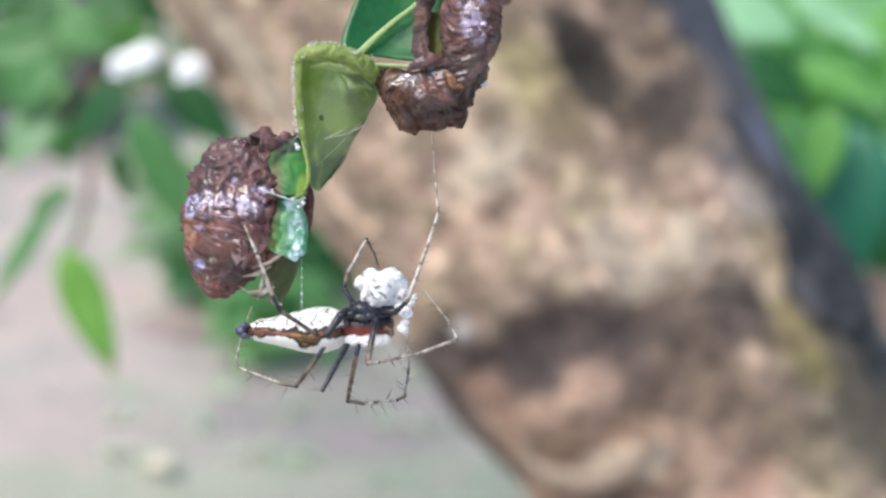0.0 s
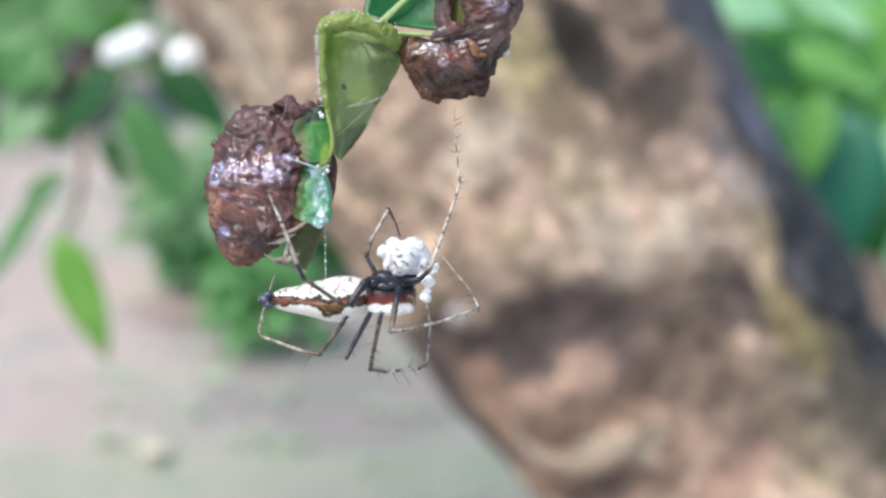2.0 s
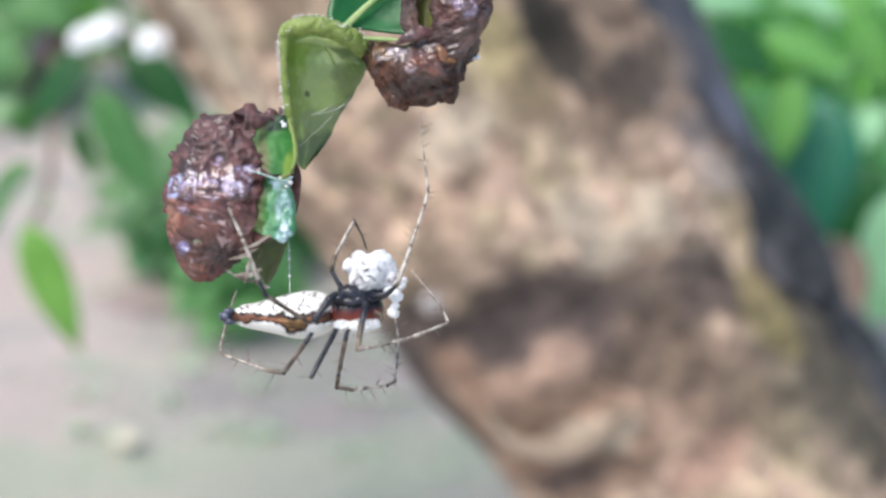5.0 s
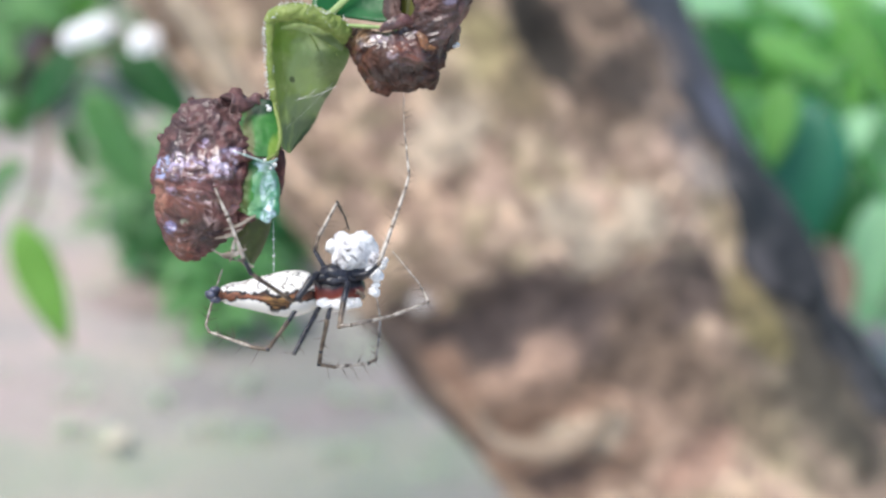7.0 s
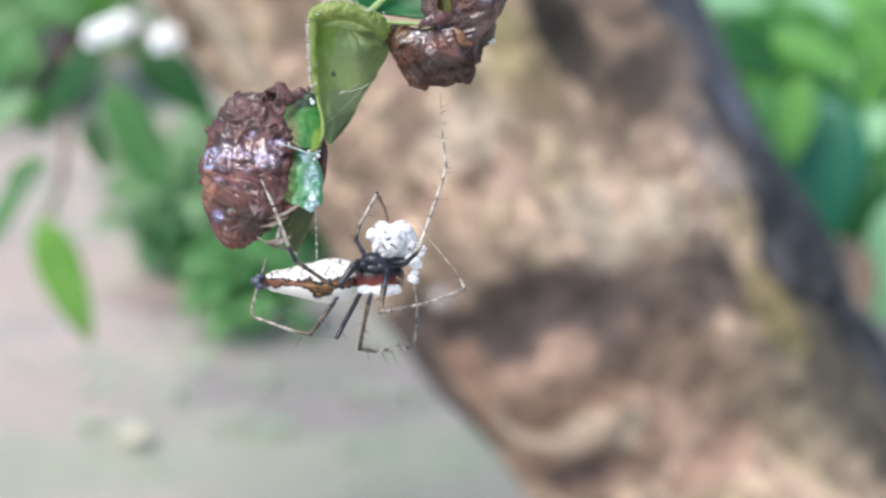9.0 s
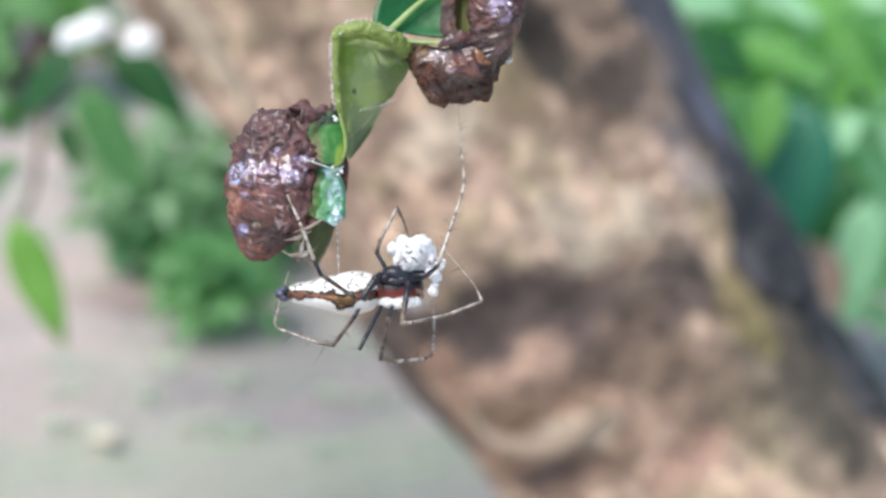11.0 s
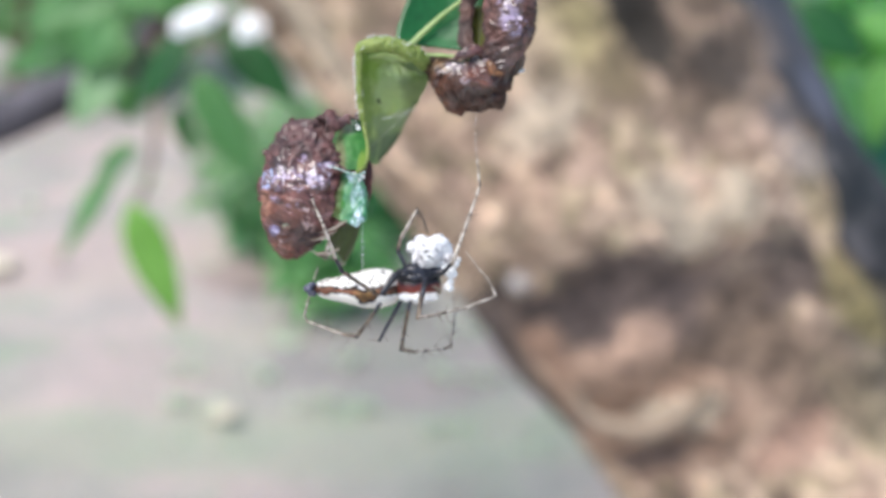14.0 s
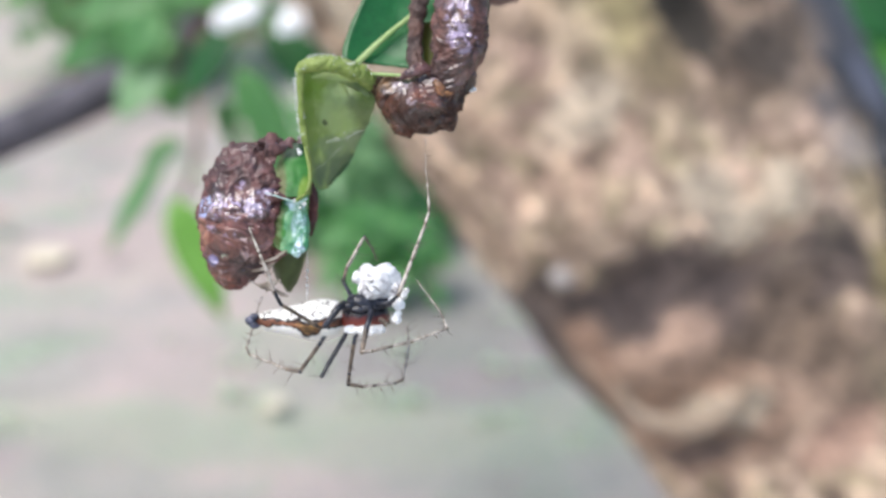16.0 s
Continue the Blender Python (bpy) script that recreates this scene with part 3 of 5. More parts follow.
WEED = leafy("pale_mint_weeds", (0.54, 0.62, 0.51), (0.68, 0.77, 0.66), scale=20.0, fine=240.0, glow=0.35, depth=0.0004)
LITTER = mottled("dry_leaf", [(0.35, (0.35, 0.22, 0.15)), (0.65, (0.58, 0.44, 0.34))], 30.0, 300.0, 0.8, 0.4, 0.0006)
PEBBLE = mottled("pale_stone", [(0.35, (0.66, 0.58, 0.44)), (0.65, (0.84, 0.75, 0.60))], 60.0, 400.0, 0.8, 0.5, 0.0006)

# ---------------------------------------------------------------- mesh helpers
MM = 0.001
STAGE = pose(0.0, 0.085 * math.cos(radians(20)), 0.6 - 0.085 * math.sin(radians(20)), -20)


def part(name, bm, material, parent, label=""):
    """Links a bmesh as one mesh object under a thing or under a part."""
    me = bpy.data.meshes.new(name)
    bmesh.ops.recalc_face_normals(bm, faces=bm.faces)
    bm.to_mesh(me)
    bm.free()
    for m in material if isinstance(material, (list, tuple)) else [material]:
        me.materials.append(m)
    for p in me.polygons:
        p.use_smooth = True
    ob = new(name, me)
    ob.parent = parent
    return tagged(ob, label)


def spline(points, count):
    """Points along a smooth curve through the given ones (any number of values each)."""
    pts = [np.array(p, float) for p in points]
    pts = [2 * pts[0] - pts[1]] + pts + [2 * pts[-1] - pts[-2]]
    out = []
    for k in range(count):
        u = k / (count - 1) * (len(pts) - 3)
        i = min(int(u), len(pts) - 4)
        u -= i
        a, b, c, d = pts[i : i + 4]
        out.append(0.5 * (2 * b + (c - a) * u + (2 * a - 5 * b + 4 * c - d) * u * u + (3 * b - a - 3 * c + d) * u**3))
    return out


def crumple(p, freq, seed):
    """Sharp-crested relief between about -1 and 1."""
    q = p * freq + Vector((seed * 7.3, seed * 3.1, seed * 5.7))
    w = Vector((noise.noise(q * 0.7), noise.noise(q * 0.7 + Vector((9, 0, 0))), noise.noise(q * 0.7 + Vector((0, 9, 0))))) * 0.8
    a = 1 - 2.2 * abs(noise.noise(q + w))
    b = 1 - 2.2 * abs(noise.noise((q + w) * 2.3))
    return 0.65 * a + 0.35 * b - 0.2


def lumpy(p, freq, seed):
    """Rounded lumps parted by sharp creases, with a fine crinkle."""
    q = p * freq + Vector((seed * 7.3, seed * 3.1, seed * 5.7))
    w = Vector((noise.noise(q * 0.6), noise.noise(q * 0.6 + Vector((9, 0, 0))), noise.noise(q * 0.6 + Vector((0, 9, 0))))) * 0.7
    q = q + w
    c = max(0.0, noise.noise(q * 4.2) - 0.05) * 1.5 + 0.2 * noise.noise(q * 8.0)
    return 1.0 * abs(noise.noise(q)) * 2 + 0.30 * abs(noise.noise(q * 2.1)) * 2 + 0.6 * noise.noise(q * 0.5) + 0.5 * c - 0.7


def leathery(p, freq, seed):
    """Creased, folded leaf: broad facets with sharp crests, and a fine crinkle."""
    q = p * freq + Vector((seed * 7.3, seed * 3.1, seed * 5.7))
    w = Vector((noise.noise(q * 0.7), noise.noise(q * 0.7 + Vector((9, 0, 0))), noise.noise(q * 0.7 + Vector((0, 9, 0))))) * 1.1
    a = 1 - 2.4 * abs(noise.noise(q * 0.8 + w))
    b = 1 - 2.4 * abs(noise.noise((q + w) * 2.1))
    c = 1 - 2.4 * abs(noise.noise((q + w) * 5.2))
    d = noise.noise((q + w) * 8.5)
    return 0.52 * a + 0.36 * b + 0.19 * c + 0.07 * d + 0.4 * noise.noise(q * 0.45) - 0.25


def tube(bm, path, sides, rings, relief=0.0, freq=1.0, seed=0, flat=1.0, mats=None, unit=MM, closed=True, smooth=True, swell=None, form=crumple):
    """Sweeps a ring along a path of (x, y, z, radius); relief crumples it. mats: material index by part of the path."""
    pts = spline(path, rings) if smooth else [np.array(p, float) for p in path]
    rings = len(pts)
    pos = [Vector(p[:3]) for p in pts]
    up = Vector((0, -1, 0))
    loops, centre = [], []
    for k, p in enumerate(pos):
        way = (pos[min(k + 1, rings - 1)] - pos[max(k - 1, 0)]).normalized()
        side = way.cross(up)
        side = side.normalized() if side.length > 0.05 else Vector((1, 0, 0))
        front = side.cross(way).normalized()
        r = max(float(pts[k][3]), 0.001)
        ring = []
        for s in range(sides):
            a = 2 * math.pi * s / sides
            n = side * math.cos(a) + front * math.sin(a) * flat
            v = p + n * r
            if relief:
                v = v + n.normalized() * relief * form(v, freq, seed) * min(1.0, r / 0.6)
            if swell and math.sin(a) > 0:
                v = v + n.normalized() * swell(v) * math.sin(a)
            ring.append(bm.verts.new(v * unit))
        loops.append(ring)
    for k in range(rings - 1):
        for s in range(sides):
            f = bm.faces.new((loops[k][s], loops[k][(s + 1) % sides], loops[k + 1][(s + 1) % sides], loops[k + 1][s]))
            if mats:
                f.material_index = mats[min(int(k / (rings - 1) * len(mats)), len(mats) - 1)]
    if closed:
        for ring, p in ((loops[0], pos[0]), (loops[-1], pos[-1])):
            c = bm.verts.new(p * unit)
            for s in range(sides):
                bm.faces.new((ring[s], ring[(s + 1) % sides], c))
    return loops


def sheet(bm, left, right, nu, nv, dish=0.0, relief=0.0, freq=1.0, seed=0, thick=0.12, unit=MM, bend=1.0):
    """A skin between two edge curves, dished away from the viewer, with a thickness."""
    a, b = spline(left, nv), spline(right, nv)
    faces = []
    for off in (0.0, thick):
        grid = []
        for j in range(nv):
            row = []
            for i in range(nu):
                u = i / (nu - 1)
                p = Vector(a[j][:3] * (1 - u) + b[j][:3] * u)
                p.y += dish * (4 * u * (1 - u)) ** bend + off
                if relief:
                    p.y += relief * crumple(p, freq, seed)
                    p.x += 0.5 * relief * noise.noise(p * freq * 1.7)
                    p.z += 0.5 * relief * noise.noise(p * freq * 1.9 + Vector((5, 5, 5)))
                row.append(bm.verts.new(p * unit))
            grid.append(row)
        faces.append(grid)
    f, g = faces
    for j in range(nv - 1):
        for i in range(nu - 1):
            bm.faces.new((f[j][i], f[j][i + 1], f[j + 1][i + 1], f[j + 1][i]))
            bm.faces.new((g[j][i], g[j + 1][i], g[j + 1][i + 1], g[j][i + 1]))
    rim = [(j, 0) for j in range(nv)] + [(nv - 1, i) for i in range(1, nu)] + [(j, nu - 1) for j in range(nv - 2, -1, -1)] + [(0, i) for i in range(nu - 2, 0, -1)]
    for k, (j, i) in enumerate(rim):
        j2, i2 = rim[(k + 1) % len(rim)]
        bm.faces.new((f[j][i], f[j2][i2], g[j2][i2], g[j][i]))


def blob(bm, at, size, relief=0.0, freq=1.0, seed=0, level=4, unit=MM):
    got = bmesh.ops.create_icosphere(bm, subdivisions=level, radius=1.0)
    for v in got["verts"]:
        p = Vector((v.co.x * size[0], v.co.y * size[1], v.co.z * size[2]))
        n = v.co.normalized()
        p += Vector(at)
        if relief:
            p += n * relief * crumple(p, freq, seed)
        v.co = p * unit


def root(name, m, label, category, group="", kind=""):
    ob = new(name)
    ob.empty_display_size = 0.01
    ob.matrix_world = m
    return tagged(ob, label, category, group, kind)


def leaf_on(bm, base, tip, width, face, curl=0.15, fold=0.15, rows=9, cols=5, point=1.0, thick=0.0004):
    """A leaf blade from base to tip (metres), its upper side towards face, with a folded midrib and a drooping tip."""
    base, tip, face = Vector(base), Vector(tip), Vector(face)
    along = tip - base
    length = along.length
    way = along.normalized()
    side = way.cross(face).normalized()
    out = side.cross(way).normalized()
    sides = []
    for off in (0.0, -thick):
        grid = []
        for j in range(rows):
            v = j / (rows - 1)
            half = 0.5 * width * max(0.03, math.sin(math.pi * v**0.8) ** 0.8 * (1 - 0.25 * v * point))
            row = []
            for i in range(cols):
                u = 2 * i / (cols - 1) - 1
                p = base + way * length * v + side * u * half + out * (abs(u) * half * fold * 2 - curl * length * (v - 0.4) ** 2 + off)
                row.append(bm.verts.new(p))
            grid.append(row)
        sides.append(grid)
    f, g = sides
    for j in range(rows - 1):
        for i in range(cols - 1):
            bm.faces.new((f[j][i], f[j][i + 1], f[j + 1][i + 1], f[j + 1][i]))
            bm.faces.new((g[j][i], g[j + 1][i], g[j + 1][i + 1], g[j][i + 1]))
    rim = [(j, 0) for j in range(rows)] + [(rows - 1, i) for i in range(1, cols)] + [(j, cols - 1) for j in range(rows - 2, -1, -1)] + [(0, i) for i in range(cols - 2, 0, -1)]
    for k, (j, i) in enumerate(rim):
        j2, i2 = rim[(k + 1) % len(rim)]
        bm.faces.new((f[j][i], f[j2][i2], g[j2][i2], g[j][i]))


def foliage(name, parent, material, centre, size, count, length, rng, label="", lean=(0, -0.5, 0.8)):
    """A loose crown of many single leaves, as one mesh."""
    verts, faces = [], []
    for _ in range(count):
        while True:
            q = Vector((rng.uniform(-1, 1), rng.uniform(-1, 1), rng.uniform(-1, 1)))
            if 0.25 < q.length < 1:
                break
        p = Vector(centre) + Vector((q.x * size[0], q.y * size[1], q.z * size[2]))
        way = Vector((rng.uniform(-1, 1), rng.uniform(-1, 1), rng.uniform(-0.9, 0.3))).normalized()
        face = (Vector(lean) + Vector((rng.uniform(-0.7, 0.7), rng.uniform(-0.7, 0.7), rng.uniform(-0.5, 0.5)))).normalized()
        side = way.cross(face).normalized()
        out = side.cross(way)
        ln = length * rng.uniform(0.6, 1.3)
        w = ln * rng.uniform(0.2, 0.28)
        k = len(verts)
        for v, h, drop in ((0, 0.08, 0), (0.3, 0.9, 0.02), (0.62, 0.8, 0.0), (1, 0.04, -0.12)):
            for u in (-1, 0, 1):
                verts.append(p + way * ln * v + side * u * h * w + out * (drop * ln + abs(u) * 0.25 * w * h))
        for j in range(3):
            for i in range(2):
                a = k + j * 3 + i
                faces.append((a, a + 1, a + 4, a + 3))
    me = bpy.data.meshes.new(name)
    me.from_pydata([tuple(v) for v in verts], [], faces)
    me.materials.append(material)
    for p in me.polygons:
        p.use_smooth = True
    ob = new(name, me)
    ob.parent = parent
    tagged(ob, label, kind="stuff")
    return ob


# ---------------------------------------------------------------- ground and distance
def build_ground():
    bm = bmesh.new()
    ticks = sorted({0.0, *(s * v for s in (-1, 1) for v in [0.06 * k for k in range(1, 60)] + [4.5, 6, 9, 14, 25, 60, 200, 900])})
    grid = []
    for y in ticks:
        row = []
        for x in ticks:
            near = max(0.0, 1 - math.hypot(x, y) / 5)
            z = near * (0.020 * noise.noise(Vector((x * 2.2, y * 2.2, 0))) + 0.008 * noise.noise(Vector((x * 9, y * 9, 3))))
            row.append(bm.verts.new((x, y + 1.0, z)))
        grid.append(row)
    for j in range(len(ticks) - 1):
        for i in range(len(ticks) - 1):
            bm.faces.new((grid[j][i], grid[j][i + 1], grid[j + 1][i + 1], grid[j + 1][i]))
    ob = part("ground", bm, SOIL, None)
    tagged(ob, "bare grey-pink soil with patches of thin moss", "ground", kind="structure")


def build_trunk():
    tree = root("tree_trunk", pose(0, 0.667 * math.cos(radians(20)), 0.6 - 0.667 * math.sin(radians(20)), -20) @ pose(0.067, 0, 0, 0, -35.1, 0),
                "leaning weathered tan tree trunk with dark bark along one flank", "tree")
    zs = sorted([-0.60 + 0.02 * k for k in range(18)] + [-0.24 + 0.0035 * k for k in range(170)] + [0.36 + 0.03 * k for k in range(46)])
    around = 170
    bm = bmesh.new()
    loops = []
    for z in zs:
        ring = []
        for s in range(around):
            a = 2 * math.pi * s / around
            x, y = math.cos(a), math.sin(a)
            r = girth(z)
            if x > 0:
                r += 0.011 * x * max(0.0, min(1.0, (-0.02 - z) / 0.06))
            else:
                r += 0.008 * x * max(0.0, min(1.0, (-0.02 - z) / 0.05))
            p = Vector((x * r + girth(z) - 0.096, y * r, z))
            r += 0.006 * noise.noise(Vector((x * 1.4, y * 1.4, z * 5))) + 0.0035 * noise.noise(p * 26) + 0.0022 * crumple(p, 55, 2)
            if y < 0:
                for cx, cz, sx, sz, h in KNOTS:
                    r += h * math.exp(-(((p.x - cx) / sx) ** 2) - ((z - cz) / sz) ** 2)
            ring.append(bm.verts.new((x * r + girth(z) - 0.096 + bend(z), y * r, z)))
        loops.append(ring)
    for k in range(len(zs) - 1):
        for s in range(around):
            bm.faces.new((loops[k][s], loops[k][(s + 1) % around], loops[k + 1][(s + 1) % around], loops[k + 1][s]))
    bm.faces.new(loops[-1])
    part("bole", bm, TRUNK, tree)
    # slab of old dark bark along one flank
    bm = bmesh.new()
    rows, cols = 150, 26
    sides = []
    for lift in (1.0, 0.0):
        grid = []
        for k in range(rows):
            z = -0.19 + 0.69 * k / (rows - 1)
            r = girth(z)
            inner = 0.062 + 0.016 * math.tanh((z + 0.045) / 0.02) + 0.012 * noise.noise(Vector((z * 30, 1, 1))) + 0.006 * noise.noise(Vector((z * 80, 3, 1))) - 0.001 * max(0.0, min(1.0, (-0.04 - z) / 0.04)) + 0.013 * max(0.0, min(1.0, (-0.072 - z) / 0.03)) + 0.012 * max(0.0, (-0.15 - z) / 0.04)
            start = math.acos(max(-1.0, min(1.0, (inner - (r - 0.1)) / r)))
            row = []
            for i in range(cols):
                a = start - (start + 1.3) * i / (cols - 1)
                p = Vector((math.cos(a) * 0.1, -math.sin(a) * 0.1, z))
                t = 0.003 + 0.004 * min(1.0, i / 4) + 0.0025 * noise.noise(p * 40) + 0.002 * crumple(p, 70, 6)
                q = r + t * lift - 0.006 * (1 - lift) + 0.011 * max(0.0, math.cos(a)) * max(0.0, min(1.0, (-0.02 - z) / 0.06))
                row.append(bm.verts.new((math.cos(a) * q + r - 0.098 + bend(z), -math.sin(a) * q, z)))
            grid.append(row)
        sides.append(grid)
    f, g = sides
    for k in range(rows - 1):
        for i in range(cols - 1):
            bm.faces.new((f[k][i], f[k][i + 1], f[k + 1][i + 1], f[k + 1][i]))
            bm.faces.new((g[k][i], g[k + 1][i], g[k + 1][i + 1], g[k][i + 1]))
    rim = [(k, 0) for k in range(rows)] + [(rows - 1, i) for i in range(1, cols)] + [(k, cols - 1) for k in range(rows - 2, -1, -1)] + [(0, i) for i in range(cols - 2, 0, -1)]
    for k, (a, b) in enumerate(rim):
        c, d = rim[(k + 1) % len(rim)]
        bm.faces.new((f[a][b], f[c][d], g[c][d], g[a][b]))
    part("bark_slab", bm, BARK, tree, "dark blue-grey old bark")
    # pale fleck of lichen
    bm = bmesh.new()
    x, z = -0.067, 0.004
    r = girth(z)
    blob(bm, (x, -math.sqrt(r * r - (x - r + 0.1) ** 2) - 0.002, z), (0.0050, 0.003, 0.0044), relief=0.0012, freq=300, seed=2, level=3, unit=1.0)
    part("lichen", bm, LICHEN, tree, "pale lichen fleck")
    # healed branch scar: a rolled lip of wood
    bm = bmesh.new()
    tube(bm, [(*on_trunk(-0.075, -0.048), 0.002), (*on_trunk(-0.076, -0.064), 0.003), (*on_trunk(-0.067, -0.076), 0.0045), (*on_trunk(-0.053, -0.083), 0.0045), (*on_trunk(-0.037, -0.082), 0.003), (*on_trunk(-0.026, -0.078), 0.002)], 20, 50, relief=0.0012, freq=120, seed=3, unit=1.0)
    part("scar_lip", bm, WOOD, tree, "pale rolled lip of healed wood")
    return tree


def bend(z):
    """The trunk rights itself higher up."""
    return 0.40 * max(0.0, z - 0.33) ** 2


def girth(z):
    return 0.100 + 0.10 * max(-0.12, min(0.08, z)) + 0.2 * max(0.0, -0.25 - z) ** 1.5


def on_trunk(x, z):
    r = girth(z)
    return x, -math.sqrt(max(1e-5, r * r - (x - r + 0.1) ** 2)) - 0.002, z


# swellings and hollows of the trunk: across, along, half sizes, height
KNOTS = [
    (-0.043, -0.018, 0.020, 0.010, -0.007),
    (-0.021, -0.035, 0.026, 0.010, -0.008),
    (-0.056, -0.048, 0.026, 0.022, 0.014),
    (-0.056, -0.079, 0.018, 0.006, 0.008),
    (-0.045, 0.020, 0.030, 0.020, 0.008),
    (0.040, -0.016, 0.020, 0.024, 0.007),
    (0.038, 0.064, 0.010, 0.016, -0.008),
]


# ---------------------------------------------------------------- plants behind
def stem(parent, name, path, material, label=""):
    bm = bmesh.new()
    tube(bm, path, 10, 24, relief=0.0006, freq=60, seed=4, unit=1.0)
    return part(name, bm, material, parent, label)


def single_leaf(parent, base, tip, width, material, face=(0.1, -0.8, 0.5), curl=0.15, fold=0.12):
    bm = bmesh.new()
    leaf_on(bm, base, tip, width, face, curl, fold)
    return part("leaf", bm, material, parent)


def build_flower_shrub():
    shrub = root("flowering_shrub", pose(*(-0.707, 1.920, 0.0)), "thin white-flowered shrub with drooping green leaves", "shrub")
    inv = shrub.matrix_world.inverted()

    def w(p):
        return tuple(inv @ Vector(p))

    stem(shrub, "stem", [(*w((-0.326, 0.715, 0.372)), 0.014), (*w((-0.276, 0.722, 0.391)), 0.013), (*w((-0.236, 0.728, 0.407)), 0.012), (*w((-0.205, 0.724, 0.425)), 0.010), (*w((-0.188, 0.720, 0.445)), 0.007), (*w((-0.195, 0.741, 0.472)), 0.006), (*w((-0.207, 0.765, 0.508)), 0.005)], DARK_BRANCH, "dark grey woody stem")
    stem(shrub, "stem", [(*w((-0.325, 0.715, 0.372)), 0.011), (*w((-0.452, 0.842, 0.282)), 0.012), (*w((-0.552, 0.977, 0.069)), 0.013), (*w((-0.56, 1.0, -0.02)), 0.014)], DARK_BRANCH, "dark grey woody stem")
    stem(shrub, "twig", [(*w((-0.190, 0.719, 0.442)), 0.003), (*w((-0.181, 0.676, 0.410)), 0.0022), (*w((-0.182, 0.654, 0.380)), 0.0018), (*w((-0.191, 0.648, 0.362)), 0.0012)], TWIG)
    stem(shrub, "twig", [(*w((-0.188, 0.720, 0.444)), 0.003), (*w((-0.162, 0.687, 0.440)), 0.002), (*w((-0.140, 0.667, 0.445)), 0.0015)], TWIG)
    stem(shrub, "twig", [(*w((-0.140, 0.667, 0.445)), 0.0015), (*w((-0.142, 0.645, 0.456)), 0.0012), (*w((-0.139, 0.628, 0.464)), 0.001), (*w((-0.117, 0.616, 0.461)), 0.0008)], TWIG)
    near_spray = (
        ((-0.199, 0.707, 0.439), (-0.225, 0.688, 0.414), 0.024, GREEN), ((-0.204, 0.693, 0.428), (-0.226, 0.672, 0.401), 0.028, HAZY),
        ((-0.137, 0.649, 0.453), (-0.099, 0.637, 0.421), 0.026, DEEP), ((-0.156, 0.662, 0.432), (-0.124, 0.642, 0.376), 0.026, GREEN), ((-0.185, 0.621, 0.376), (-0.160, 0.600, 0.316), 0.0245, SUNLIT),
        ((-0.201, 0.666, 0.384), (-0.234, 0.648, 0.333), 0.012, GREEN), ((-0.191, 0.668, 0.390), (-0.214, 0.664, 0.379), 0.012, GREEN), ((-0.163, 0.689, 0.446), (-0.191, 0.675, 0.409), 0.022, DEEP),
    )
    far_spray = (
        ((-0.195, 0.936, 0.453), (-0.281, 0.918, 0.402), 0.030, GREEN), ((-0.209, 0.930, 0.466), (-0.189, 0.914, 0.423), 0.026, DEEP), ((-0.216, 0.775, 0.450), (-0.284, 0.770, 0.434), 0.030, GREEN),
        ((-0.197, 0.700, 0.476), (-0.170, 0.692, 0.454), 0.03, GREEN), ((-0.202, 0.692, 0.454), (-0.223, 0.682, 0.427), 0.03, GREEN), ((-0.239, 0.947, 0.424), (-0.196, 0.941, 0.407), 0.022, LIME), ((-0.248, 0.787, 0.424), (-0.298, 0.779, 0.402), 0.030, GREEN), ((-0.235, 0.761, 0.410), (-0.213, 0.750, 0.379), 0.026, GREEN),
        ((-0.241, 0.809, 0.483), (-0.281, 0.799, 0.455), 0.03, DEEP), ((-0.175, 0.695, 0.405), (-0.166, 0.685, 0.377), 0.014, GREEN),
    )
    for base, tip, width, mat in near_spray + far_spray:
        single_leaf(shrub, w(base), w(tip), width, mat)
    # white flowers
    for at, r in (((-0.138, 0.624, 0.4675), 0.0088), ((-0.150, 0.628, 0.4625), 0.0078), ((-0.144, 0.633, 0.4645), 0.0080), ((-0.1155, 0.613, 0.464), 0.0084)):
        bm = bmesh.new()
        c = Vector(w(at))
        up = Vector((-0.34, -0.50, 0.80)).normalized()
        u = up.cross(Vector((0, 1, 0))).normalized()
        v = up.cross(u)
        for k in range(18):
            ring = k // 6
            a = 2 * math.pi * k / 6 + at[0] * 40 + 0.5 * ring
            q = r * (1.0, 0.8, 0.5)[ring]
            lift = up * (0.0004, 0.0018, 0.0034)[ring]
            leaf_on(bm, c + lift, c + lift + u * (math.cos(a) * q) + v * (math.sin(a) * q) + up * ((0.1, 0.3, 0.6)[ring] * q), q * 1.3, up, 0.1, 0.06, 6, 3)
        blob(bm, c + up * 0.002, (r * 0.3, r * 0.3, r * 0.3), relief=r * 0.1, freq=1.2 / r, seed=3, level=2, unit=1.0)
        part("flower", bm, PETAL, shrub, "open white flower")
    return shrub


